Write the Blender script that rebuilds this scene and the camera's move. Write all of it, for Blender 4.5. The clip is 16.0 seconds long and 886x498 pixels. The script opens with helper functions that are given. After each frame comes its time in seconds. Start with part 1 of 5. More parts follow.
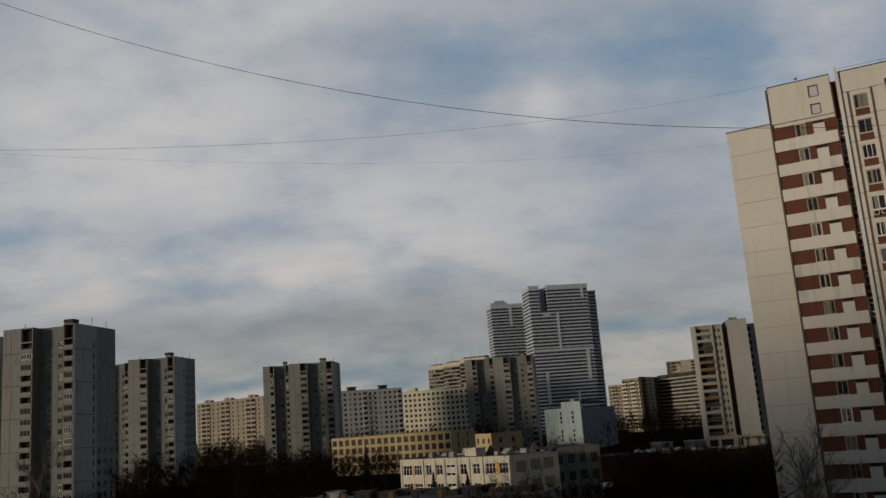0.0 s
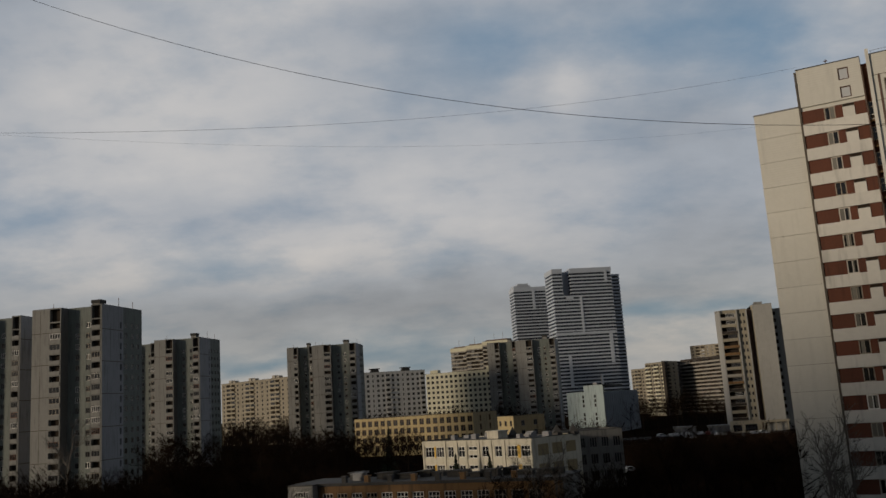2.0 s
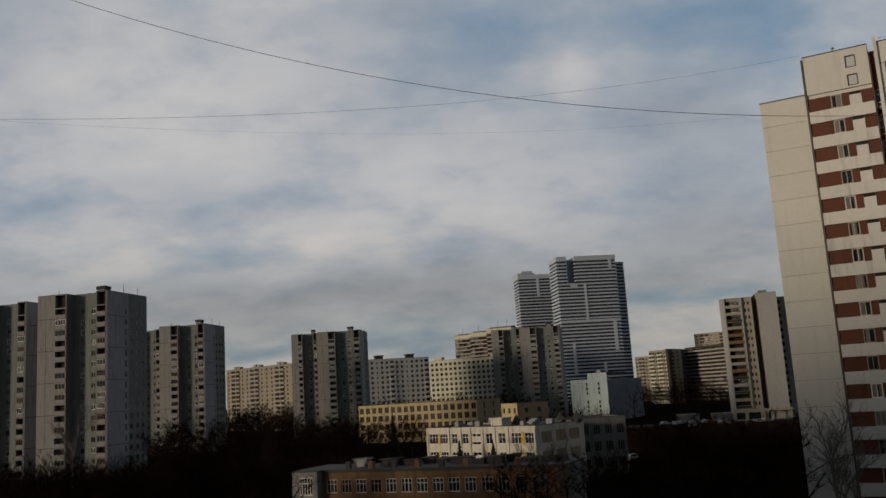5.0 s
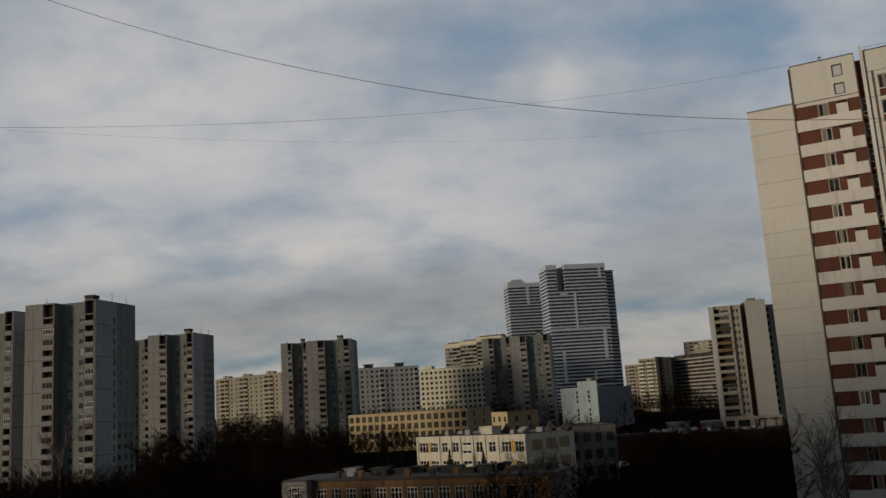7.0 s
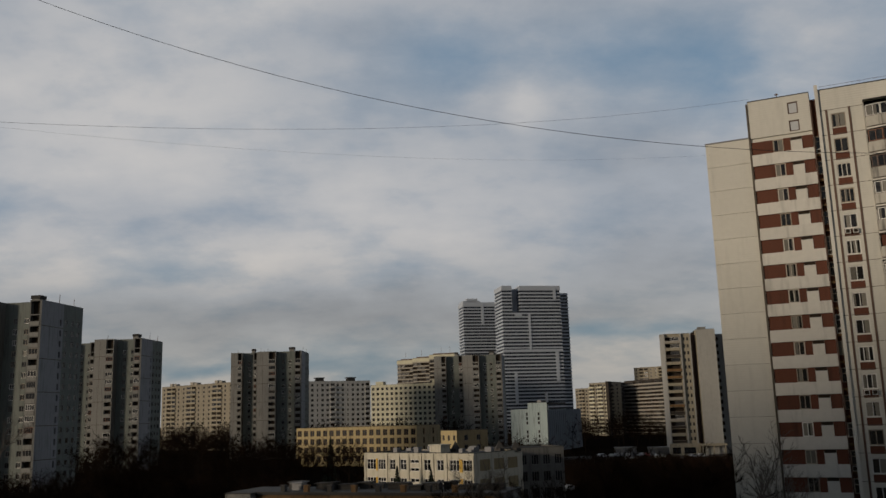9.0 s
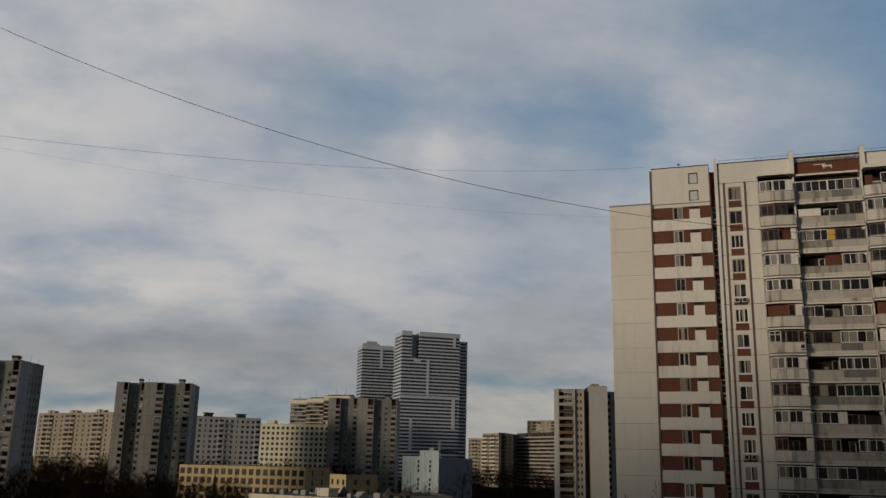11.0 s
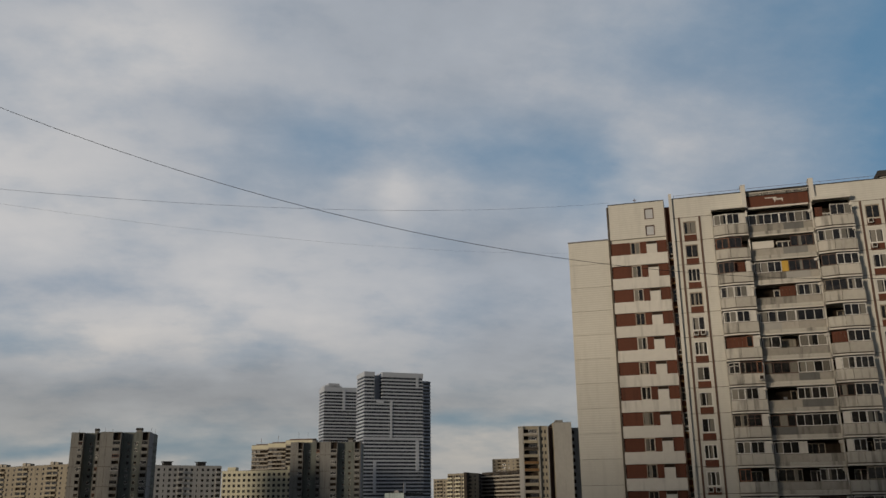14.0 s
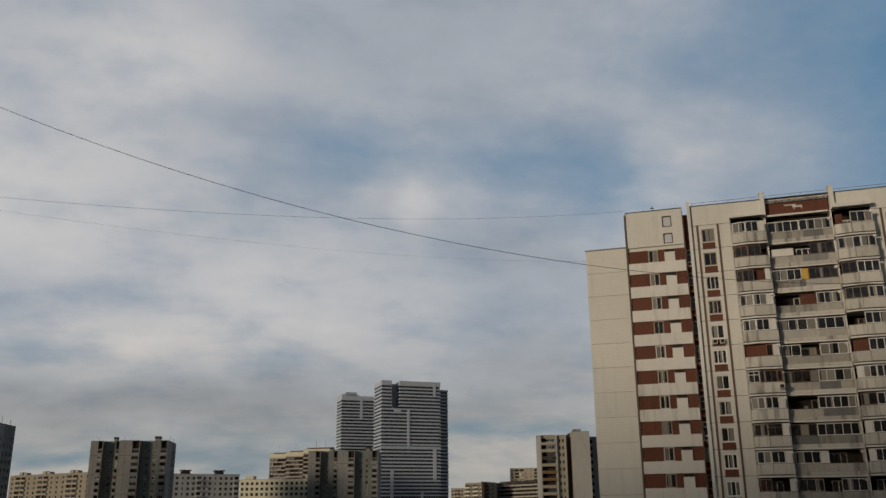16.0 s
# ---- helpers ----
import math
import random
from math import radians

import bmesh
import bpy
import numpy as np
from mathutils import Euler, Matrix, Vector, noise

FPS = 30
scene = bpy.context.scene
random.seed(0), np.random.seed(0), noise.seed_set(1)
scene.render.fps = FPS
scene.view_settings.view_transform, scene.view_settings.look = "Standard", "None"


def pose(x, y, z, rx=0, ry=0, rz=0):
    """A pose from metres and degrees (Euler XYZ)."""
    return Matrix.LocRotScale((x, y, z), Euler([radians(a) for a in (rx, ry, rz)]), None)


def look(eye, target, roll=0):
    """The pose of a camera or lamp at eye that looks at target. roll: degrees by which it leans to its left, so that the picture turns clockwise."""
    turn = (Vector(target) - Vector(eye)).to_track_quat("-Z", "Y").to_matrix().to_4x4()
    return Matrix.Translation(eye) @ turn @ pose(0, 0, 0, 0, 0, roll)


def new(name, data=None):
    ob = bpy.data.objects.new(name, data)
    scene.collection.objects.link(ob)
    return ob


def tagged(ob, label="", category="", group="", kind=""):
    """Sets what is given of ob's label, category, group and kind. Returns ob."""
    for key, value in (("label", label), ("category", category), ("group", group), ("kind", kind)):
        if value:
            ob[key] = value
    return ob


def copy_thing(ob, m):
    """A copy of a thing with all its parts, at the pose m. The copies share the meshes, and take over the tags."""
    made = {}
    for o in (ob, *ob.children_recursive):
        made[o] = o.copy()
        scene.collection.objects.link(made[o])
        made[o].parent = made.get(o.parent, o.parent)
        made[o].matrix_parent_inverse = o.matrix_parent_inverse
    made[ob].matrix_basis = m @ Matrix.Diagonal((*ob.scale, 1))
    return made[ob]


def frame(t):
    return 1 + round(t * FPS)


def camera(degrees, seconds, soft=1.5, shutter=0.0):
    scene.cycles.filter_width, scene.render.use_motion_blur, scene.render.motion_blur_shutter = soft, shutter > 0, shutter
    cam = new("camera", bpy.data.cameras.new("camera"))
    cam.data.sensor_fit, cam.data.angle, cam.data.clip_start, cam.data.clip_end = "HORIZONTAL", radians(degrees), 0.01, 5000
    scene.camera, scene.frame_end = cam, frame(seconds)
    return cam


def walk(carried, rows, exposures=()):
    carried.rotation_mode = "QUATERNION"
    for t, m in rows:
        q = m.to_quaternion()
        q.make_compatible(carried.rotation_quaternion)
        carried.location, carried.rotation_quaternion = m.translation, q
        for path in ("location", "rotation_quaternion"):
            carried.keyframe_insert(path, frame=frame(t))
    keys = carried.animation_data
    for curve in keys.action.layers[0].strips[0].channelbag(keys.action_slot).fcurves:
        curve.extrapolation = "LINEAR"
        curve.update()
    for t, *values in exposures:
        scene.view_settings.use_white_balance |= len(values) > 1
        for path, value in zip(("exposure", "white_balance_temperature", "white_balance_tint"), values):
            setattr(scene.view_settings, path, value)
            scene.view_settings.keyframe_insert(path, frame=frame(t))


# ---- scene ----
# the camera, held in the hand at a sixth-floor window
EYE_X, EYE_Y, EYE_Z = 0.0, 0.0, 17.5
cam = camera(53.94, 16.0, soft=1.5)
PATH = [
    (0, pose(EYE_X, EYE_Y, EYE_Z -0.105, 101.253, 4.290, 1.047)),
    (0.5, pose(EYE_X, EYE_Y, EYE_Z -0.107, 100.974, 3.844, 1.099)),
    (1, pose(EYE_X, EYE_Y, EYE_Z -0.091, 99.952, 3.937, 1.392)),
    (1.5, pose(EYE_X, EYE_Y, EYE_Z -0.062, 100.180, 3.882, 1.940)),
    (2, pose(EYE_X, EYE_Y, EYE_Z -0.025, 100.208, 3.752, 2.497)),
    (2.5, pose(EYE_X, EYE_Y, EYE_Z +0.015, 99.736, 3.055, 2.822)),
    (3, pose(EYE_X, EYE_Y, EYE_Z +0.037, 99.281, 3.314, 2.691)),
    (3.5, pose(EYE_X, EYE_Y, EYE_Z +0.050, 99.162, 3.344, 2.364)),
    (3.7, pose(EYE_X, EYE_Y, EYE_Z +0.046, 99.296, 3.510, 2.905)),
    (5.8, pose(EYE_X, EYE_Y, EYE_Z -0.046, 99.466, 3.638, 2.245)),
    (6, pose(EYE_X, EYE_Y, EYE_Z -0.052, 99.823, 3.792, 1.813)),
    (6.5, pose(EYE_X, EYE_Y, EYE_Z -0.051, 99.949, 3.710, 1.858)),
    (7, pose(EYE_X, EYE_Y, EYE_Z -0.036, 99.908, 3.727, 2.106)),
    (7.5, pose(EYE_X, EYE_Y, EYE_Z -0.015, 99.949, 3.852, 1.945)),
    (8, pose(EYE_X, EYE_Y, EYE_Z -0.030, 100.309, 3.804, 2.364)),
    (8.5, pose(EYE_X, EYE_Y, EYE_Z -0.050, 100.667, 3.975, 2.181)),
    (9, pose(EYE_X, EYE_Y, EYE_Z -0.062, 100.865, 1.639, -1.124)),
    (9.5, pose(EYE_X, EYE_Y, EYE_Z -0.096, 102.004, -1.556, -6.665)),
    (9.7, pose(EYE_X, EYE_Y, EYE_Z -0.088, 103.209, -0.601, -6.677)),
    (12, pose(EYE_X, EYE_Y, EYE_Z -0.023, 104.048, -1.767, -9.450)),
    (12.5, pose(EYE_X, EYE_Y, EYE_Z +0.000, 104.615, -0.774, -10.417)),
    (13, pose(EYE_X, EYE_Y, EYE_Z +0.015, 105.519, -0.168, -10.528)),
    (13.5, pose(EYE_X, EYE_Y, EYE_Z +0.026, 104.993, 0.754, -10.228)),
    (14, pose(EYE_X, EYE_Y, EYE_Z +0.024, 106.283, 0.671, -10.287)),
    (14.5, pose(EYE_X, EYE_Y, EYE_Z +0.012, 107.471, 0.885, -9.757)),
    (15, pose(EYE_X, EYE_Y, EYE_Z +0.012, 107.268, 0.259, -10.374)),
    (15.5, pose(EYE_X, EYE_Y, EYE_Z +0.018, 106.914, 0.134, -10.039)),
    (16, pose(EYE_X, EYE_Y, EYE_Z +0.008, 106.859, 0.490, -9.179)),
]
walk(cam, PATH, exposures=((0, -0.05), (9.7, -0.05), (12, 0.0), (16, 0.02)))

# ---- sky and sun ----
world = bpy.data.worlds.new("sky")
scene.world = world
world.use_nodes = True
WN, WL = world.node_tree.nodes, world.node_tree.links
WN.clear()


def wire(tree_links, value, socket):
    """Joins a socket or a plain value to a socket."""
    if isinstance(value, bpy.types.NodeSocket):
        tree_links.new(value, socket)
    else:
        socket.default_value = value


def wmath(op, a, b=0.0, c=0.0):
    n = WN.new("ShaderNodeMath")
    n.operation = op
    for i, v in enumerate((a, b, c)):
        wire(WL, v, n.inputs[i])
    return n.outputs[0]


def wmix(fac, a, b):
    n = WN.new("ShaderNodeMix")
    n.data_type = "RGBA"
    wire(WL, fac, n.inputs[0])
    wire(WL, a, n.inputs[6])
    wire(WL, b, n.inputs[7])
    return n.outputs[2]


def wnoise(vec, scale, detail, rough=0.55):
    n = WN.new("ShaderNodeTexNoise")
    WL.new(vec, n.inputs["Vector"])
    n.inputs["Scale"].default_value = scale
    n.inputs["Detail"].default_value = detail
    n.inputs["Roughness"].default_value = rough
    return n


SUN_BEARING, SUN_HEIGHT = 240.0, 8.5
sky = WN.new("ShaderNodeTexSky")
sky.sky_type = "NISHITA"
sky.sun_disc = False
sky.sun_elevation, sky.sun_rotation = radians(SUN_HEIGHT), radians(SUN_BEARING)
sky.dust_density = 1.5
direction = WN.new("ShaderNodeTexCoord").outputs["Generated"]
split = WN.new("ShaderNodeSeparateXYZ")
WL.new(direction, split.inputs[0])
# the cloud deck lies flat overhead, so that it closes up towards the horizon
lift = wmath("ADD", wmath("MAXIMUM", split.outputs[2], 0.0), 0.30)
deck = WN.new("ShaderNodeCombineXYZ")
WL.new(wmath("DIVIDE", split.outputs[0], lift), deck.inputs[0])
WL.new(wmath("DIVIDE", split.outputs[1], lift), deck.inputs[1])
coarse = wnoise(deck.outputs[0], 2.0, 5, 0.5)
fine = wnoise(deck.outputs[0], 4.0, 7, 0.55)
warp = WN.new("ShaderNodeSeparateColor")
WL.new(coarse.outputs["Color"], warp.inputs[0])
bearing = wmath("MULTIPLY", wmath("ARCTAN2", split.outputs[0], split.outputs[1]), 57.29578)
height = wmath("MULTIPLY", wmath("ARCSINE", split.outputs[2]), 57.29578)
# ragged cloud edges
bearing_r = wmath("ADD", bearing, wmath("MULTIPLY", wmath("SUBTRACT", warp.outputs[0], 0.5), 12.0))
height_r = wmath("ADD", height, wmath("MULTIPLY", wmath("SUBTRACT", warp.outputs[1], 0.5), 6.0))


def bank(b, h, wide, tall, amount):
    """A soft bank of cloud, or a gap in it, at a bearing and height in degrees."""
    x = wmath("DIVIDE", wmath("SUBTRACT", bearing_r, b), wide)
    y = wmath("DIVIDE", wmath("SUBTRACT", height_r, h), tall)
    r2 = wmath("ADD", wmath("MULTIPLY", x, x), wmath("MULTIPLY", y, y))
    return wmath("MULTIPLY", wmath("EXPONENT", wmath("MULTIPLY", r2, -1.0)), amount)


def total(items):
    s = items[0]
    for i in items[1:]:
        s = wmath("ADD", s, i)
    return s


gaps = total([bank(*g) for g in (
    (41, 21, 8, 6, 0.85), (46, 31, 14, 8, 0.75), (20.5, 21, 4.5, 2.6, 0.62), (2.6, 23.2, 5.5, 2.0, 0.48), (13, 23, 5, 2.5, 0.46), (27, 29, 8, 4, 0.3),
    (-15, 3.4, 5, 0.9, 0.6), (-7, 3.5, 6, 0.8, 0.35), (12.3, 4.9, 5, 0.8, 0.55), (-1, 4.2, 5, 0.8, 0.25), (-28.5, 13.5, 4.5, 2.0, 0.35), (-16, 10.5, 4, 1.5, 0.22),
    (150, 40, 40, 16, 0.5), (-100, 45, 30, 14, 0.5))])
glow = total([bank(*g) for g in (
    (-11, 27, 6, 3.2, 0.75), (-19, 19.5, 10, 7, 0.7), (7.4, 19.2, 0.9, 0.8, 0.30), (8.2, 20.1, 0.9, 0.9, 0.36), (9.0, 21.2, 0.8, 1.0, 0.32), (-9, 10.3, 12, 2.2, 0.45), (4, 12.0, 14, 4, 0.22), (-26, 10.3, 6, 1.5, 0.45),
    (13.5, 3.0, 7, 0.9, 0.35), (25, 21, 3.5, 3, 0.35), (-2, 15, 9, 4, 0.3))])
shade = total([bank(*g) for g in (
    (-12, 7.0, 14, 1.7, 0.55), (4, 6.4, 12, 1.6, 0.45), (15.5, 9.8, 5, 1.8, 0.35), (14, 13.5, 9, 3.5, 0.14), (-7, 24.3, 6, 1.4, 0.35), (6, 30, 10, 3.5, 0.12), (18, 33, 12, 4, 0.12), (-16, 13.2, 6, 1.5, 0.3), (14, 16.5, 5, 2.5, 0.22), (-30, 27, 5, 5, 0.3))])
# long wisps drawn out by the wind, and a fine fleece
drawn = WN.new("ShaderNodeMapping")
WL.new(deck.outputs[0], drawn.inputs["Vector"])
drawn.inputs["Rotation"].default_value = (0, 0, radians(-35))
drawn.inputs["Scale"].default_value = (1.0, 2.3, 1.0)
wisps = wnoise(drawn.outputs[0], 2.2, 7, 0.6)
fleece = wnoise(deck.outputs[0], 11.0, 6, 0.6)
ripple = wmath("ADD", wmath("SUBTRACT", fine.outputs["Fac"], 0.5), wmath("ADD", wmath("MULTIPLY", wmath("SUBTRACT", wisps.outputs["Fac"], 0.5), 0.55), wmath("MULTIPLY", wmath("SUBTRACT", fleece.outputs["Fac"], 0.5), 0.25)))
level = wmath("ADD", wmath("ADD", 0.5, wmath("MULTIPLY", ripple, 0.55)), wmath("MULTIPLY", wmath("SUBTRACT", glow, shade), 0.5))
ramp = WN.new("ShaderNodeValToRGB")
WL.new(level, ramp.inputs[0])
ramp.color_ramp.elements[0].position, ramp.color_ramp.elements[0].color = 0.0, (0.215, 0.238, 0.275, 1)
ramp.color_ramp.elements[1].position, ramp.color_ramp.elements[1].color = 1.0, (0.600, 0.580, 0.565, 1)
mid = ramp.color_ramp.elements.new(0.5)
mid.color = (0.355, 0.385, 0.430, 1)
blue = WN.new("ShaderNodeVectorMath")
blue.operation = "MULTIPLY"
WL.new(sky.outputs[0], blue.inputs[0])
blue.inputs[1].default_value = (0.016, 0.016, 0.016)
clear = WN.new("ShaderNodeVectorMath")
clear.operation = "ADD"
WL.new(blue.outputs[0], clear.inputs[0])
clear.inputs[1].default_value = (0.055, 0.165, 0.290)
open_sky = wmath("MINIMUM", wmath("MAXIMUM", wmath("ADD", gaps, wmath("MULTIPLY", ripple, -0.85)), 0.0), 0.85)
back = WN.new("ShaderNodeBackground")
# dust and haze warm the low part of the deck
haze = WN.new("ShaderNodeMapRange")
haze.interpolation_type = "SMOOTHSTEP"
WL.new(height, haze.inputs[0])
haze.inputs[1].default_value, haze.inputs[2].default_value = 14.0, 2.0
hazed = WN.new("ShaderNodeMix")
hazed.data_type, hazed.blend_type = "RGBA", "MULTIPLY"
WL.new(haze.outputs[0], hazed.inputs[0])
WL.new(wmix(open_sky, ramp.outputs[0], clear.outputs[0]), hazed.inputs[6])
hazed.inputs[7].default_value = (1.0, 0.92, 0.80, 1)
WL.new(hazed.outputs[2], back.inputs[0])
# sky dimmed overhead and behind, out of view, to darken ground and facades
thick = WN.new("ShaderNodeMapRange")
thick.interpolation_type = "SMOOTHSTEP"
WL.new(height, thick.inputs[0])
thick.inputs[1].default_value, thick.inputs[2].default_value = 34.0, 62.0
thick.inputs[3].default_value, thick.inputs[4].default_value = 1.0, 0.22
rear = WN.new("ShaderNodeMapRange")
rear.interpolation_type = "SMOOTHSTEP"
WL.new(split.outputs[1], rear.inputs[0])
rear.inputs[1].default_value, rear.inputs[2].default_value = 0.35, -0.35
rear.inputs[3].default_value, rear.inputs[4].default_value = 1.0, 0.60
WL.new(wmath("MULTIPLY", thick.outputs[0], rear.outputs[0]), back.inputs[1])
WL.new(back.outputs[0], WN.new("ShaderNodeOutputWorld").inputs[0])

sun_data = bpy.data.lights.new("sun", "SUN")
sun_data.energy, sun_data.angle, sun_data.color = 2.2, radians(8), (1.0, 0.84, 0.64)
sun = new("sun", sun_data)
SB, SH = radians(SUN_BEARING), radians(SUN_HEIGHT)
SUN_AT = Vector((math.sin(SB) * math.cos(SH), math.cos(SB) * math.cos(SH), math.sin(SH)))
sun.matrix_world = look(SUN_AT * 200, (0, 0, 0))

# ---- materials ----
def material(name, base, rough=0.85, spread=0.18, grain=3.0, stain=0.0, bump=0.0, metal=0.0, vary=0.0, other=None, ribs=0.0):
    """A surface with uneven colour at two scales, optional streaks of dirt, relief and difference from piece to piece."""
    m = bpy.data.materials.new(name)
    m.use_nodes = True
    nodes, links = m.node_tree.nodes, m.node_tree.links
    bsdf = nodes["Principled BSDF"]
    bsdf.inputs["Roughness"].default_value, bsdf.inputs["Metallic"].default_value = rough, metal
    if rough >= 0.9:
        bsdf.inputs["Specular IOR Level"].default_value = 0.1 if rough < 0.95 else 0.0
    at = nodes.new("ShaderNodeNewGeometry").outputs["Position"]

    def tex(scale, detail, vec=at):
        n = nodes.new("ShaderNodeTexNoise")
        links.new(vec, n.inputs["Vector"])
        n.inputs["Scale"].default_value, n.inputs["Detail"].default_value = scale, detail
        return n.outputs["Fac"]

    def calc(op, a, b):
        n = nodes.new("ShaderNodeMath")
        n.operation = op
        wire(links, a, n.inputs[0])
        wire(links, b, n.inputs[1])
        return n.outputs[0]

    f = calc("ADD", calc("MULTIPLY", tex(grain, 6), 0.5), calc("MULTIPLY", tex(grain * 0.06, 3), 0.5))
    f = calc("MULTIPLY", calc("SUBTRACT", f, 0.5), 4.0 * spread)
    if stain:
        squash = nodes.new("ShaderNodeMapping")
        squash.inputs["Scale"].default_value = (1.6, 1.6, 0.16)
        links.new(at, squash.inputs["Vector"])
        f = calc("SUBTRACT", f, calc("MULTIPLY", calc("MAXIMUM", calc("SUBTRACT", tex(1.0, 5, squash.outputs[0]), 0.52), 0.0), stain * 4))
    if vary:
        rnd = nodes.new("ShaderNodeObjectInfo").outputs["Random"]
        f = calc("ADD", f, calc("MULTIPLY", calc("SUBTRACT", rnd, 0.5), 2 * vary))
    gain = calc("MAXIMUM", calc("ADD", f, 1.0), 0.15)
    colour = nodes.new("ShaderNodeVectorMath")
    colour.operation = "SCALE"
    colour.inputs[0].default_value = base
    if other:
        mix = nodes.new("ShaderNodeMix")
        mix.data_type = "RGBA"
        rnd = nodes.new("ShaderNodeObjectInfo").outputs["Random"]
        step = nodes.new("ShaderNodeMapRange")
        links.new(rnd, step.inputs[0])
        step.inputs[1].default_value, step.inputs[2].default_value = 0.62, 0.95
        links.new(step.outputs[0], mix.inputs[0])
        mix.inputs[6].default_value, mix.inputs[7].default_value = (*base, 1), (*other, 1)
        links.new(mix.outputs[2], colour.inputs[0])
    links.new(gain, colour.inputs["Scale"])
    links.new(colour.outputs[0], bsdf.inputs["Base Color"])
    if bump or ribs:
        relief = tex(grain * 2.5, 5)
        if ribs:
            wave = nodes.new("ShaderNodeTexWave")
            wave.bands_direction = "Z"
            wave.inputs["Scale"].default_value = ribs
            wave.inputs["Distortion"].default_value = 0.4
            links.new(at, wave.inputs["Vector"])
            relief = calc("ADD", calc("MULTIPLY", relief, 0.4), wave.outputs["Fac"])
        b = nodes.new("ShaderNodeBump")
        b.inputs["Strength"].default_value, b.inputs["Distance"].default_value = bump or 0.4, 0.03
        links.new(relief, b.inputs["Height"])
        links.new(b.outputs[0], bsdf.inputs["Normal"])
    return m


CREAM = material("cream_panel", (0.525, 0.505, 0.45), 0.85, 0.06, 2.0, 0.10, 0.25, vary=0.03, ribs=1.2)
CREAM_SMOOTH = material("cream_paint", (0.54, 0.515, 0.465), 0.8, 0.09, 2.0, 0.35, 0.2, vary=0.04)
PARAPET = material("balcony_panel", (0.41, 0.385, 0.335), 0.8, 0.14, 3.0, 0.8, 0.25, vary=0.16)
# recessed loggia fronts: dirt and their shade together darken this colour
SHADED_WORN_PARAPET = material("worn_balcony_panel", (0.27, 0.25, 0.215), 0.85, 0.2, 2.5, 0.6, 0.25, vary=0.3)
BRICK_RED = material("red_brown_panel", (0.097, 0.030, 0.014), 0.85, 0.15, 4.0, 0.4, 0.3, vary=0.10)
JOINT = material("joint_filler", (0.10, 0.085, 0.07), 0.9, 0.2, 4.0)
PIPE = material("brown_pipe", (0.085, 0.045, 0.03), 0.6, 0.2, 4.0)
# near-black: the shade inside openings and loggias is put into this colour
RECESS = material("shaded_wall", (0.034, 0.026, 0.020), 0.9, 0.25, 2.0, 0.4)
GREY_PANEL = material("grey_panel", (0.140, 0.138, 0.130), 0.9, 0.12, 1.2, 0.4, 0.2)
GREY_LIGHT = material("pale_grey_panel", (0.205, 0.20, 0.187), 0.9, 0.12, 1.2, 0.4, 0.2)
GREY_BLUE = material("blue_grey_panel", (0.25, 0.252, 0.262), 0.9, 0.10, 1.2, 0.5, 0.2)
GREEN_PANEL = material("green_tile_panel", (0.130, 0.142, 0.128), 0.85, 0.16, 1.5, 0.5, 0.2)
WHITE_PANEL = material("white_panel", (0.46, 0.445, 0.42), 0.85, 0.08, 1.0, 0.4)
YELLOW_PANEL = material("yellow_panel", (0.49, 0.46, 0.34), 0.85, 0.10, 1.0, 0.3)
OCHRE = material("ochre_plaster", (0.37, 0.29, 0.15), 0.85, 0.12, 1.0, 0.5)
# darker copy of the ochre: shade on the side walls is in the colour
OCHRE_SHADED = material("ochre_side_plaster", (0.24, 0.185, 0.10), 0.85, 0.14, 1.0, 0.5)
OCHRE_DARK = material("brown_plaster", (0.16, 0.088, 0.034), 0.85, 0.15, 1.5, 0.6, 0.2)
SCHOOL_WHITE = material("school_white", (0.46, 0.425, 0.34), 0.8, 0.10, 1.5, 0.5)
SCHOOL_YELLOW = material("school_yellow", (0.50, 0.31, 0.05), 0.8, 0.10, 1.5, 0.3)
TEAL = material("pale_teal_cladding", (0.30, 0.36, 0.36), 0.7, 0.08, 1.0, 0.6)
TEAL_DARK = material("blue_grey_cladding", (0.12, 0.14, 0.165), 0.7, 0.10, 1.0, 0.6)
BAND = material("white_cladding", (0.40, 0.43, 0.48), 0.6, 0.05, 0.6)
BAND_DARK = material("grey_cladding", (0.28, 0.30, 0.34), 0.6, 0.08, 0.6)
PALE_TAN = material("pale_tan_panel", (0.30, 0.265, 0.20), 0.9, 0.12, 0.8, 0.3)
PALE_SIDE = material("pale_concrete", (0.32, 0.31, 0.285), 0.9, 0.10, 0.8, 0.12)
FAR_TAN = material("tan_panel", (0.25, 0.22, 0.17), 0.9, 0.12, 0.8, 0.5)
FAR_GREY = material("weathered_grey_panel", (0.30, 0.275, 0.235), 0.9, 0.14, 0.8, 0.5)
FAR_BROWN = material("dark_brown_panel", (0.05, 0.042, 0.036), 0.9, 0.14, 0.8, 0.5)
ROOFING = material("bitumen_roofing", (0.05, 0.048, 0.046), 0.9, 0.3, 1.0)
ROOF_GREY = material("weathered_roof_felt", (0.042, 0.039, 0.036), 0.85, 0.35, 0.7)
METAL = material("galvanised_metal", (0.16, 0.16, 0.165), 0.6, 0.15, 3.0, metal=0.6)
WHITE_FRAME = material("white_frame", (0.62, 0.60, 0.56), 0.5, 0.06, 4.0, vary=0.1)
OLD_FRAME = material("old_wood_frame", (0.30, 0.25, 0.19), 0.7, 0.15, 4.0, vary=0.3, other=(0.60, 0.58, 0.54))
BROWN_FRAME = material("brown_wood_frame", (0.20, 0.085, 0.045), 0.7, 0.15, 4.0, vary=0.2)
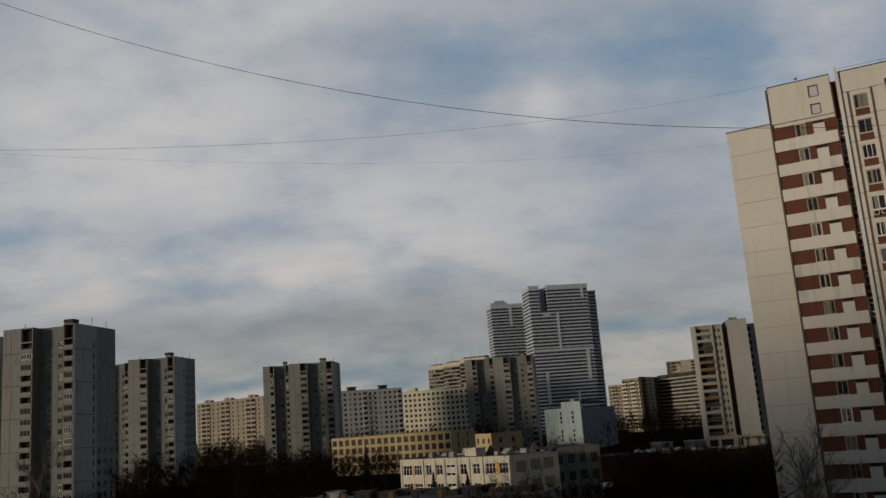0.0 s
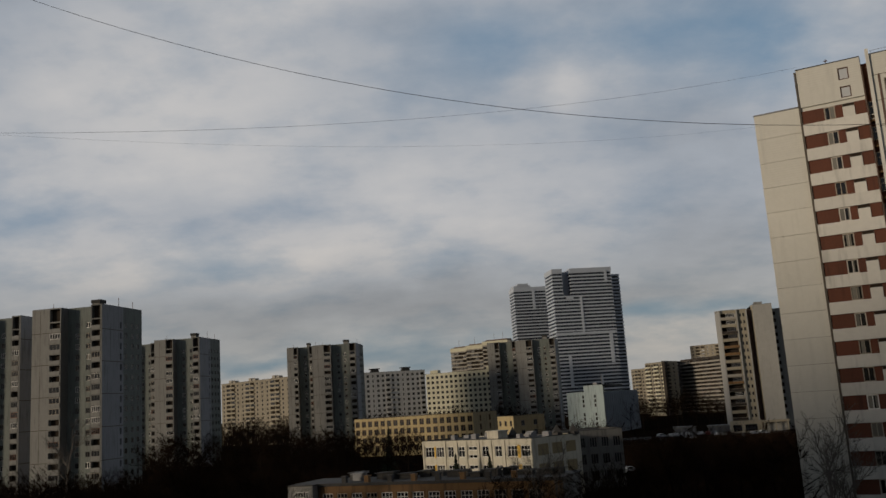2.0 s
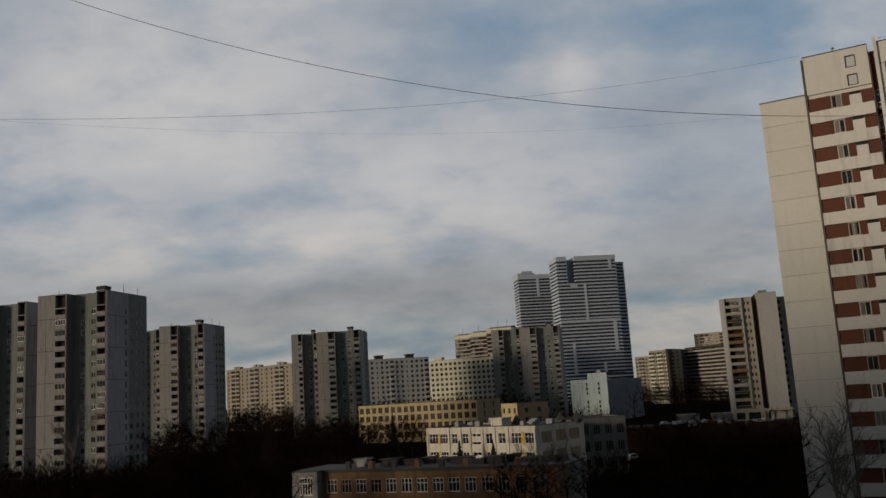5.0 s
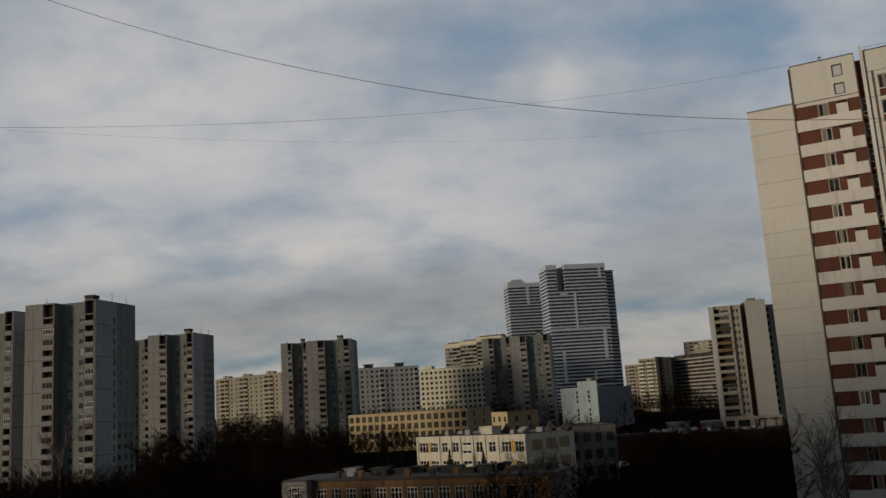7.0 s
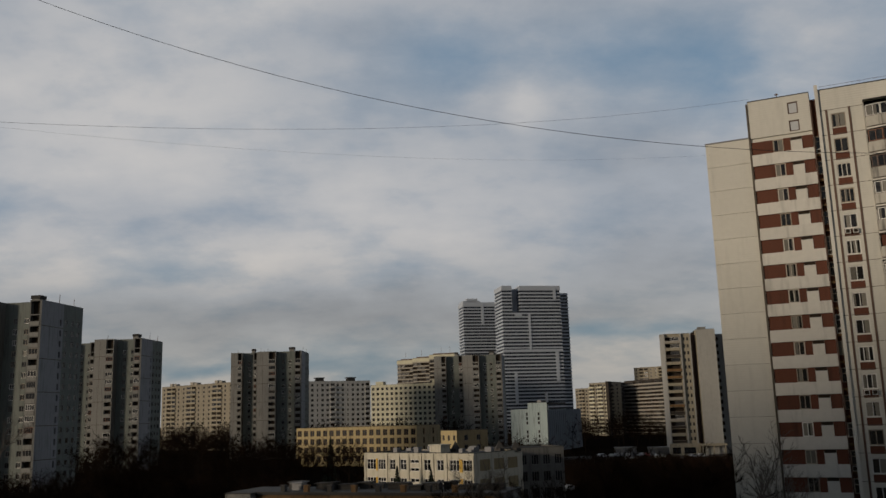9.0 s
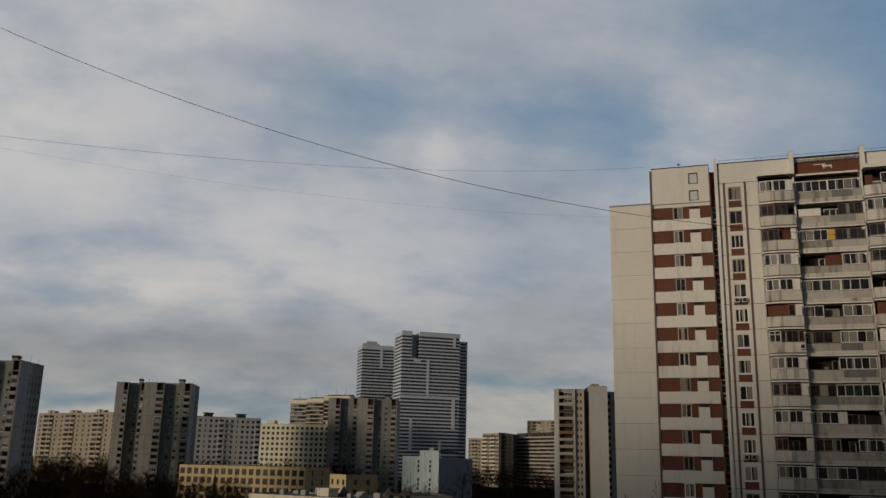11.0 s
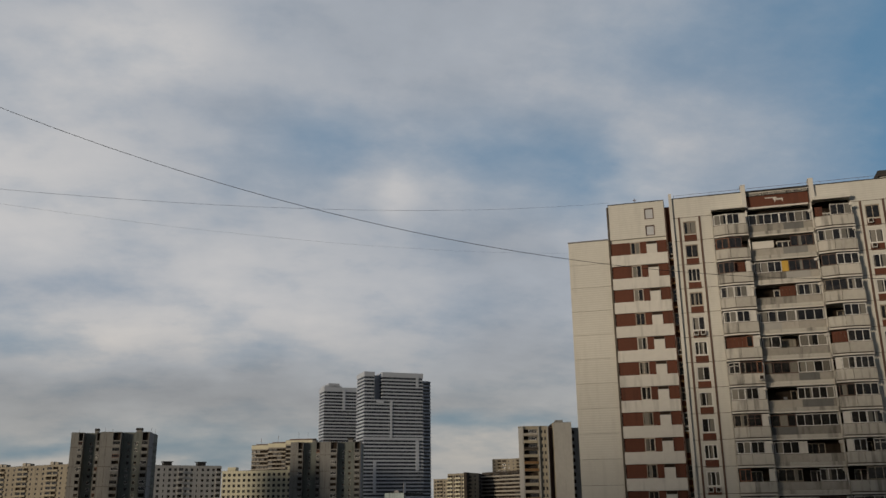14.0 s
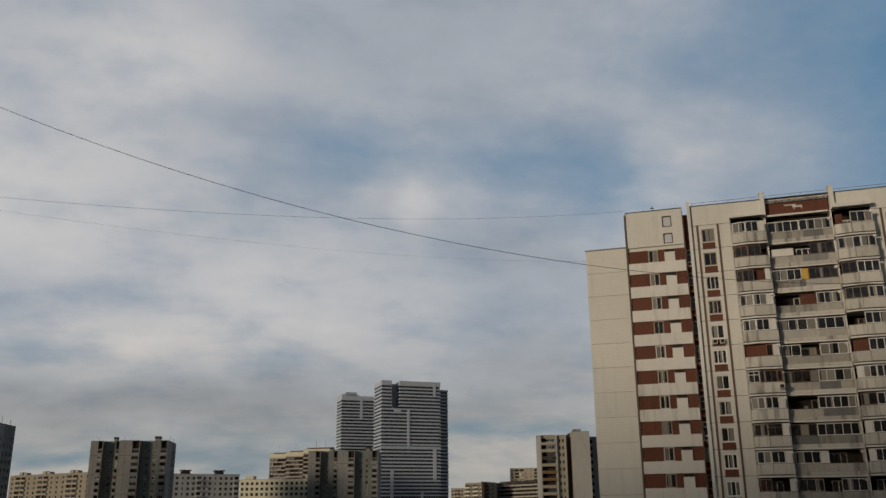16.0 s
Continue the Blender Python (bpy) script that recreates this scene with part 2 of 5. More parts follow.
GLASS = material("window_glass", (0.016, 0.017, 0.019), 0.12, 0.3, 0.8, vary=0.5)


def pane_material(name, share):
    """Opaque window pane with a dim room painted in; on a share of the panes a curtain with painted fold shading hangs
    across part of the width.
    """
    m = bpy.data.materials.new(name)
    m.use_nodes = True
    nodes, links = m.node_tree.nodes, m.node_tree.links
    bsdf = nodes["Principled BSDF"]
    bsdf.inputs["Roughness"].default_value = 0.12

    def calc(op, a, b):
        n = nodes.new("ShaderNodeMath")
        n.operation = op
        wire(links, a, n.inputs[0])
        wire(links, b, n.inputs[1])
        return n.outputs[0]

    uvw = nodes.new("ShaderNodeSeparateXYZ")
    links.new(nodes.new("ShaderNodeTexCoord").outputs["Generated"], uvw.inputs[0])
    rnd = nodes.new("ShaderNodeObjectInfo").outputs["Random"]
    other = calc("FRACT", calc("MULTIPLY", rnd, 37.3), 0.0)
    third = calc("FRACT", calc("MULTIPLY", rnd, 91.7), 0.0)
    # the curtain's free edge, from one side or the other
    side = calc("GREATER_THAN", third, 0.5)
    along = calc("ABSOLUTE", calc("SUBTRACT", uvw.outputs[0], side), 0.0)
    drawn_over = calc("LESS_THAN", along, calc("ADD", calc("MULTIPLY", other, 1.1), 0.15))
    has = calc("LESS_THAN", rnd, share)
    mask = calc("MULTIPLY", drawn_over, has)
    # light and dark of the curtain folds, painted as stripes
    fold_shade = calc("SINE", calc("MULTIPLY", calc("ADD", uvw.outputs[0], calc("MULTIPLY", other, 0.3)), 34.0), 0.0)
    pale = calc("ADD", calc("MULTIPLY", fold_shade, 0.16), calc("ADD", 0.55, calc("MULTIPLY", third, 0.55)))
    noise = nodes.new("ShaderNodeTexNoise")
    noise.inputs["Scale"].default_value, noise.inputs["Detail"].default_value = 1.7, 3
    links.new(nodes.new("ShaderNodeNewGeometry").outputs["Position"], noise.inputs["Vector"])
    cloth = nodes.new("ShaderNodeVectorMath")
    cloth.operation = "SCALE"
    cloth.inputs[0].default_value = (0.20, 0.185, 0.155)
    links.new(pale, cloth.inputs["Scale"])
    room = nodes.new("ShaderNodeVectorMath")
    room.operation = "SCALE"
    room.inputs[0].default_value = (0.06, 0.055, 0.05)
    links.new(calc("MULTIPLY", calc("SUBTRACT", noise.outputs["Fac"], 0.25), calc("ADD", 0.4, third)), room.inputs["Scale"])
    mix = nodes.new("ShaderNodeMix")
    mix.data_type = "RGBA"
    links.new(mask, mix.inputs[0])
    links.new(room.outputs[0], mix.inputs[6])
    links.new(cloth.outputs[0], mix.inputs[7])
    links.new(mix.outputs[2], bsdf.inputs["Base Color"])
    return m


LACE_GLASS = pane_material("lace_curtained_glass", 0.6)
DIM_GLASS = pane_material("dim_room_glass", 0.22)
TOWER_GLASS = material("dark_tower_glass", (0.014, 0.018, 0.027), 0.2, 0.3, 0.3)
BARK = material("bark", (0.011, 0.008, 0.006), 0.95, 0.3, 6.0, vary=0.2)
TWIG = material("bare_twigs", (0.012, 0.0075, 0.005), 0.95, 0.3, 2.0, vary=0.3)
PALE_BARK = material("pale_bark", (0.13, 0.115, 0.10), 0.9, 0.3, 4.0)
SPRUCE = material("spruce_needles", (0.018, 0.024, 0.016), 0.9, 0.3, 3.0)
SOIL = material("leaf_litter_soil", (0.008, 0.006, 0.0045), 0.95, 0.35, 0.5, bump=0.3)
ASPHALT = material("asphalt", (0.055, 0.053, 0.052), 0.9, 0.2, 2.0)
CABLE = material("black_cable", (0.05, 0.05, 0.055), 0.6, 0.1, 3.0)

# ---- helpers for building ----
def quad(bm, pts, slot=0):
    f = bm.faces.new([bm.verts.new(p) for p in pts])
    f.material_index = slot


def box(bm, x0, x1, y0, y1, z0, z1, slot=0):
    v = [bm.verts.new((x, y, z)) for z in (z0, z1) for y in (y0, y1) for x in (x0, x1)]
    for a, b, c, d in ((0, 1, 5, 4), (1, 3, 7, 5), (3, 2, 6, 7), (2, 0, 4, 6), (4, 5, 7, 6), (2, 3, 1, 0)):
        bm.faces.new((v[a], v[b], v[c], v[d])).material_index = slot


def mesh_of(name, bm, *mats):
    me = bpy.data.meshes.new(name)
    bm.to_mesh(me)
    bm.free()
    for m in mats:
        me.materials.append(m)
    return me


def part(name, bm, mats, parent, label="", at=None, kind=""):
    """One mesh under a thing or a part. bm may be a bmesh or a ready mesh."""
    me = mesh_of(name, bm, *(mats if isinstance(mats, tuple) else (mats,))) if isinstance(bm, bmesh.types.BMesh) else bm
    ob = new(name, me)
    ob.parent = parent
    if at is not None:
        ob.matrix_basis = at
    return tagged(ob, label, kind=kind)


def thing(name, label, category, x, y, bearing_x, z=0.0, group="", kind=""):
    """An Empty at the base of a thing; its local x axis runs to the given compass bearing, its y axis away from the viewer."""
    ob = new(name)
    ob.matrix_basis = pose(x, y, z, 0, 0, 90 - bearing_x)
    return tagged(ob, label, category, group, kind)


def polar(b, d):
    return d * math.sin(radians(b)), d * math.cos(radians(b))


def facade(bm, o, d, w, z0, z1, holes=(), paint=(), slot=0, back=None):
    """A wall face with openings cut into it. o, d: start and direction along the wall as seen from outside, left to right.
    holes: (s0, s1, z0, z1, depth). paint: (s0, s1, slot)."""
    n = (d[1], -d[0])
    r4 = lambda v: round(v, 4)
    ss = sorted({0.0, r4(w), *(r4(v) for h in holes for v in h[:2]), *(r4(v) for p in paint for v in p[:2])})
    zs = sorted({r4(z0), r4(z1), *(r4(v) for h in holes for v in h[2:4])})
    ss, zs = [v for v in ss if -1e-6 <= v <= w + 1e-4], [v for v in zs if z0 - 1e-4 <= v <= z1 + 1e-4]
    si, zi = {v: i for i, v in enumerate(ss)}, {v: i for i, v in enumerate(zs)}
    taken = set()
    P = lambda s, z, k=0.0: (o[0] + d[0] * s - n[0] * k, o[1] + d[1] * s - n[1] * k, z)
    for h in holes:
        a, b, c, e = (r4(v) for v in h[:4])
        if a not in si or b not in si or c not in zi or e not in zi:
            continue
        for i in range(si[a], si[b]):
            for j in range(zi[c], zi[e]):
                taken.add((i, j))
        k = h[4]
        bs = slot if back is None else back
        quad(bm, (P(a, c, k), P(b, c, k), P(b, e, k), P(a, e, k)), bs)
        quad(bm, (P(a, c), P(a, c, k), P(a, e, k), P(a, e)), slot)
        quad(bm, (P(b, c, k), P(b, c), P(b, e), P(b, e, k)), slot)
        quad(bm, (P(a, c), P(b, c), P(b, c, k), P(a, c, k)), slot)
        quad(bm, (P(a, e, k), P(b, e, k), P(b, e), P(a, e)), slot)
    for i in range(len(ss) - 1):
        mid_s = (ss[i] + ss[i + 1]) / 2
        col = next((p[2] for p in paint if p[0] <= mid_s <= p[1]), slot)
        j = 0
        while j < len(zs) - 1:
            if (i, j) in taken:
                j += 1
                continue
            k = j
            while k < len(zs) - 1 and (i, k) not in taken:
                k += 1
            quad(bm, (P(ss[i], zs[j]), P(ss[i + 1], zs[j]), P(ss[i + 1], zs[k]), P(ss[i], zs[k])), col)
            j = k


WINDOWS = {}


def window_mesh(w, h, lights, mats, bar=0.07, transom=0.0):
    """Frame bars and panes of a window, its foot at the origin, looking to -y."""
    key = (round(w, 3), round(h, 3), lights, mats, bar, transom)
    if key not in WINDOWS:
        bm = bmesh.new()
        cells = []
        rows = ((bar, h - bar),) if not transom else ((bar, h * transom - bar * 0.4), (h * transom + bar * 0.4, h - bar))
        for i in range(lights):
            a = bar if i == 0 else w * i / lights + bar * 0.4
            b = w - bar if i == lights - 1 else w * (i + 1) / lights - bar * 0.4
            cells += [(a, b, c, e, 0.05) for c, e in rows]
        facade(bm, (-w / 2, -0.05), (1, 0), w, 0, h, cells, slot=0, back=1)
        bmesh.ops.remove_doubles(bm, verts=bm.verts, dist=0.001)
        WINDOWS[key] = mesh_of("window", bm, *mats)
    return WINDOWS[key]


def put_window(parent, x, y, z, turn, w, h, lights, mats, bar=0.07, transom=0.0, name="window"):
    return part(name, window_mesh(w, h, lights, mats, bar, transom), None, parent, at=pose(x, y, z, 0, 0, turn))


PANES = {}


def paned_window(name, parent, w, h, lights, mats, at, bar=0.08, transom=0.0):
    """A window whose panes are pieces of their own."""
    key = (round(w, 3), round(h, 3), lights, mats, bar)
    if key not in PANES:
        bm = bmesh.new()
        box(bm, -w / lights / 2 + bar * 0.5, w / lights / 2 - bar * 0.5, -0.028, -0.012, bar * 0.8, h - bar * 0.8)
        PANES[key] = mesh_of("pane", bm, mats[1])
    ob = part(name, window_mesh(w, h, lights, mats, bar, transom), None, parent, at=at)
    for i in range(lights):
        if name == "glazing":
            part("pane", PANES[key], None, parent, at=at @ pose(-w / 2 + w * (i + 0.5) / lights, 0, 0))
        else:
            part("pane", PANES[key], None, ob, at=pose(-w / 2 + w * (i + 0.5) / lights, 0, 0))
    return ob


OLD = (OLD_FRAME, DIM_GLASS)
WHITE = (WHITE_FRAME, LACE_GLASS)
WHITE_DIM = (WHITE_FRAME, DIM_GLASS)
BROWN = (BROWN_FRAME, DIM_GLASS)
DIM_FRAME = material("dull_frame", (0.13, 0.12, 0.11), 0.7, 0.15, 4.0, vary=0.4)
FARWIN = (DIM_FRAME, GLASS)
ATTIC = (PIPE, material("pale_sheet", (0.42, 0.43, 0.44), 0.4, 0.1, 2.0))


def flat_roof(parent, x0, x1, y0, y1, z, mats=ROOFING, edge=ROOFING):
    bm = bmesh.new()
    box(bm, x0 + 0.25, x1 - 0.25, y0 + 0.25, y1 - 0.25, z - 0.5, z - 0.15)
    roof = part("roof", bm, mats, parent)
    bm = bmesh.new()
    for a, b, c, e in ((x0, x1, y0, y0 + 0.25), (x0, x1, y1 - 0.25, y1), (x0, x0 + 0.25, y0 + 0.25, y1 - 0.25), (x1 - 0.25, x1, y0 + 0.25, y1 - 0.25)):
        box(bm, a - 0.04, b + 0.04, c - 0.04, e + 0.04, z + 0.003, z + 0.10)
    part("parapet_cap", bm, edge, roof)
    return roof

CREAM_BACK = material("cream_rear_panel", (0.45, 0.40, 0.32), 0.9, 0.1, 1.0, 0.2)
# ---- ground ----
bm = bmesh.new()
box(bm, -4500, 4500, -4500, 4500, -0.5, 0.0)
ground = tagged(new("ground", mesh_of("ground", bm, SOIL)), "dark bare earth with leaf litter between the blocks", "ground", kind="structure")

# ---- the block that the camera looks out of ----
# unseen; length and height chosen so its shadow darkens low facades and nursery
bm = bmesh.new()
box(bm, -245, 45, -15.0, -0.7, 0.0, 51.5)
tagged(new("wall_behind", mesh_of("wall_behind", bm, CREAM_BACK)), "plain cream panel wall of the unseen block behind the window, sized to cast shade", "wall", kind="structure")

# ---- the red and cream panel block ----
rng = random.Random(5)
STOREY = 2.8
RX, RY = polar(21.824, 100.18)
panel_block = thing("apartment_block", "tall cream and red-brown panel apartment block with glazed balconies", "apartment block", RX, RY, 116.3)
ROOF_Z = 51.3
# left wing: blank ribbed panels, set back a little and one storey lower
bm = bmesh.new()
box(bm, -4.95, -0.02, 0.62, 14.0, 0, 47.2)
part("wing_core", bm, JOINT, panel_block, "dark joints between the wall panels")
bm = bmesh.new()
box(bm, -5.0, -0.05, 0.5, 0.66, 0.0, STOREY - 0.03)
ribbed = mesh_of("wall_panel", bm, CREAM)
for k in range(17):
    part("wall_panel", ribbed, None, panel_block, at=pose(0, 0, 46.55 + 0.62 - STOREY * (k + 1) + 0.05))
bm = bmesh.new()
box(bm, -5.06, 0.0, 0.44, 14.0, 47.2, 47.34)
part("wing_roof", bm, METAL, panel_block)
# main body
bm = bmesh.new()
facade(bm, (0.0, 0.25), (1, 0), 6.4, 0, 47.0, slot=0)
facade(bm, (0.0, 0.05), (1, 0), 6.4, 47.0, ROOF_Z, holes=((4.14, 5.2, 49.2, 50.55, 0.15), (4.14, 5.2, 47.2, 48.45, 0.15)))
quad(bm, ((0, 0.05, 47.0), (6.4, 0.05, 47.0), (6.4, 0.25, 47.0), (0, 0.25, 47.0)))
quad(bm, ((0, 16, 0), (0, 0.05, 0), (0, 0.05, ROOF_Z), (0, 16, ROOF_Z)))
quad(bm, ((6.4, 0.05, 0), (6.4, 1.6, 0), (6.4, 1.6, ROOF_Z), (6.4, 0.05, ROOF_Z)))
part("stair_wing_wall", bm, CREAM, panel_block)
bm = bmesh.new()
box(bm, -0.22, -0.02, -0.03, 0.5, 0.0, 51.1)
part("edge_strip", bm, JOINT, panel_block)
for z in (49.2, 47.2):
    put_window(panel_block, 4.67, 0.18, z, 0, 1.06, 1.25 if z < 48 else 1.35, 1, ATTIC, 0.12)
b_span = bmesh.new()
box(b_span, 0.0, 6.42, -0.06, 0.25, -1.30, 0.0)
spandrel_mesh = mesh_of("spandrel", b_span, CREAM_SMOOTH)


def slab(name, x0, x1, y0, y1, z0, z1, mat):
    b = bmesh.new()
    box(b, x0, x1, y0, y1, z0, z1)
    return mesh_of(name, b, mat)


red_a = slab("red_panel", 0.02, 2.25, 0.12, 0.25, -1.5, 0.0, BRICK_RED)
red_b = slab("red_panel", 3.36, 4.10, 0.12, 0.25, -1.5, 0.0, BRICK_RED)
red_c = slab("red_panel", 5.27, 6.38, 0.12, 0.25, -1.5, 0.0, BRICK_RED)
pale_p = slab("pale_panel", 4.10, 5.27, 0.0, 0.25, -1.5, -0.38, CREAM_SMOOTH)
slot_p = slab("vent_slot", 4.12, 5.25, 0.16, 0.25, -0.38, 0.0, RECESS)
for k in range(17):
    z = 46.55 - STOREY * k
    if z < 1.6:
        break
    at = pose(0, 0, z)
    for me in (red_a, red_b, red_c, pale_p, slot_p):
        part(me.name.split(".")[0], me, None, panel_block, at=at)
    part("spandrel", spandrel_mesh, None, panel_block, at=pose(0, 0, z - 1.5))
    paned_window("window", panel_block, 1.08, 1.46, 2, (OLD_FRAME, LACE_GLASS), pose(2.80, 0.16, z - 1.48), 0.09)
# recessed strip with kitchen windows, pipes
bm = bmesh.new()
facade(bm, (6.4, 0.85), (1, 0), 0.95, 0, ROOF_Z - 0.6)
part("recess_wall", bm, BRICK_RED, panel_block, "red-brown wall of a narrow recess")
bm = bmesh.new()
box(bm, 6.42, 7.3, 0.35, 0.85, -0.10, 0.10)
recess_slab = mesh_of("recess_slab", bm, OCHRE_DARK)
bm = bmesh.new()
box(bm, -0.26, 0.26, -0.36, 0.0, 0.0, 0.5)
box(bm, -0.20, 0.20, -0.375, -0.36, 0.06, 0.44, 1)
AC_MESH = mesh_of("air_conditioner", bm, WHITE_FRAME, RECESS)
for k in range(17):
    z = 46.4 - STOREY * k
    part("recess_slab", recess_slab, None, panel_block, at=pose(0, 0, z - 2.2))
    put_window(panel_block, 6.86, 0.78, z - 1.5, 0, 0.62, 1.5, 1, OLD, 0.09, 0.6)
    if k in (0, 4, 7, 12):
        part("air_conditioner", AC_MESH, None, panel_block, "white air conditioner on the wall", at=pose(6.86, 0.72, z - 2.05))
for x, y, r in ((6.50, 0.0, 0.06), (7.10, -0.12, 0.05)):
    bm = bmesh.new()
    bmesh.ops.create_cone(bm, cap_ends=True, segments=8, radius1=r, radius2=r, depth=50.0, matrix=Matrix.Translation((x, y, 25.2)))
    part("drain_pipe", bm, PIPE, panel_block)

# right-hand facade: window columns and balcony bays
COLS = [(8.42, 9.82), (27.72, 29.18), (32.6, 34.0)]
WALLX = [(7.35, 11.6), (26.4, 36.2)]
for x0, x1 in WALLX:
    holes = []
    for a, b in COLS:
        if x0 < a < x1:
            for k in range(17):
                zt = 48.46 - STOREY * k
                holes.append((a - x0, b - x0, zt - 1.55, zt, 0.18))
                holes.append((a - x0, b - x0, zt - 2.42, zt - 1.62, 0.06))
    bm = bmesh.new()
    facade(bm, (x0, 0), (1, 0), x1 - x0, 0, ROOF_Z, holes)
    quad(bm, ((x0, 1.6, 0), (x0, 0, 0), (x0, 0, ROOF_Z), (x0, 1.6, ROOF_Z)))
    quad(bm, ((x1, 0, 0), (x1, 1.6, 0), (x1, 1.6, ROOF_Z), (x1, 0, ROOF_Z)))
    part("wall", bm, CREAM, panel_block)
for x0, x1 in WALLX:
    joint = slab("floor_joint", x0, x1, -0.012, 0.0, -0.025, 0.025, JOINT)
    for k in range(17):
        part("floor_joint", joint, None, panel_block, at=pose(0, 0, 48.95 - STOREY * k))
under = slab("red_panel", -0.70, 0.70, -0.03, 0.02, 0.0, 0.80, BRICK_RED)
for a, b in COLS:
    c = (a + b) / 2
    for k in range(17):
        zt = 48.46 - STOREY * k
        style = rng.choice((WHITE, WHITE, OLD))
        paned_window("window", panel_block, b - a, 1.55, rng.choice((2, 2, 3)), style, pose(c, 0.12, zt - 1.55), 0.10)
        part("red_panel", under, None, panel_block, at=pose(c, 0.05, zt - 2.42))
        if (a < 10 and k in (4, 10)) or (a > 27 and rng.random() < 0.3):
            for dx in (-0.38, 0.38)[: 2 if a < 10 else 1]:
                part("air_conditioner", AC_MESH, None, panel_block, "white air conditioner on a bracket below a window", at=pose(c + dx, -0.02, zt - 2.15))
    for x in (a - 0.42, b + 0.44):
        bm = bmesh.new()
        box(bm, x - 0.11, x + 0.11, -0.06, 0.0, 0.0, 49.0)
        part("seam_strip", bm, PIPE, panel_block)
bm = bmesh.new()
box(bm, 7.02, 7.36, -0.30, 0.0, 0, 51.9)
part("pilaster", bm, CREAM_SMOOTH, panel_block)
# back wall of the loggias, its shade painted near-black
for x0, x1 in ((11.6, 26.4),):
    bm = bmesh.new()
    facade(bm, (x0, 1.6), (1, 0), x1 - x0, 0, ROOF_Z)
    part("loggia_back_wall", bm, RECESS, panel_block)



def glazing(parent, w, h, lights, mats, at, transom=0.0):
    return paned_window("glazing", parent, w, h, lights, mats, at, 0.07, transom)


BAYS = {}
SKINS = {"w": WHITE, "d": WHITE_DIM, "o": OLD, "k": (PIPE, DIM_GLASS), "b": BROWN}


def bay_line(w, out):
    """Outline of a balcony's front, left to right, seen from above."""
    return [(-w / 2, -out * 0.74), (-w * 0.08, -out), (w / 2, -out * 0.84)] if out > 0.3 else [(-w / 2, -out), (w * 0.1, -out), (w / 2, -out)]


def bay_mesh(w, out):
    key = (round(w, 2), out)
    if key not in BAYS:
        line = bay_line(w, out)

        def wall_piece(b, p, q, z0, z1, thick, gap=0.02, step=0.0):
            d = Vector((q[0] - p[0], q[1] - p[1], 0)).normalized()
            inward = Vector((-d.y, d.x, 0))
            p, q = Vector((*p, 0)) + d * gap + inward * step, Vector((*q, 0)) - d * gap + inward * step
            low_v = [b.verts.new((c.x, c.y, z0)) for c in (p, q, q + inward * thick, p + inward * thick)]
            up_v = [b.verts.new((c.co.x, c.co.y, z1)) for c in low_v]
            for i in range(4):
                b.faces.new((low_v[i], low_v[(i + 1) % 4], up_v[(i + 1) % 4], up_v[i]))
            b.faces.new(up_v)
            b.faces.new(low_v[::-1])

        pieces = []
        for p, q in zip(line, line[1:]):
            b = bmesh.new()
            if out > 0.3:
                wall_piece(b, p, q, -1.07, 0.0, 0.10, 0.025)
            else:
                wall_piece(b, p, q, -0.80, 0.0, 0.08, 0.015, 0.10)
            pieces.append(("front_panel", mesh_of("front_panel", b, PARAPET if out > 0.3 else SHADED_WORN_PARAPET)))
            b = bmesh.new()
            wall_piece(b, p, q, 0.004, 0.045, 0.15, 0.0, -0.02 if out > 0.3 else 0.07)
            pieces.append(("hand_rail", mesh_of("hand_rail", b, JOINT)))
            # dark sheet behind the joint; it also paints the shade in the gap below
            b = bmesh.new()
            wall_piece(b, p, q, -1.20, -0.03, 0.03, 0.0, 0.11 if out > 0.3 else 0.19)
            pieces.append(("backing", mesh_of("backing", b, JOINT)))
        if out <= 0.3:
            b = bmesh.new()
            wall_piece(b, line[0], line[-1], -1.19, -0.82, 0.25, 0.0, -0.12)
            pieces.append(("ledge", mesh_of("ledge", b, PARAPET)))
        ends = 0.05 if out > 0.3 else 1.5
        for p in (line[0], line[-1]):
            x = p[0] + (0.02 if p[0] < 0 else -0.10)
            b = bmesh.new()
            box(b, x, x + 0.08, p[1] + 0.12, ends, -1.14, 0.0)
            pieces.append(("side_panel", mesh_of("side_panel", b, PARAPET)))
        b = bmesh.new()
        low_v = [b.verts.new((x, y, -1.36)) for x, y in [(x, y + (0.02 if out > 0.3 else -0.07)) for x, y in line] + [(w / 2, 1.6), (-w / 2, 1.6)]]
        up_v = [b.verts.new((c.co.x, c.co.y, -1.20)) for c in low_v]
        for i in range(5):
            b.faces.new((low_v[i], low_v[(i + 1) % 5], up_v[(i + 1) % 5], up_v[i]))
        b.faces.new(up_v)
        b.faces.new(low_v[::-1])
        BAYS[key] = mesh_of("balcony", b, CREAM_SMOOTH), pieces
    return BAYS[key]


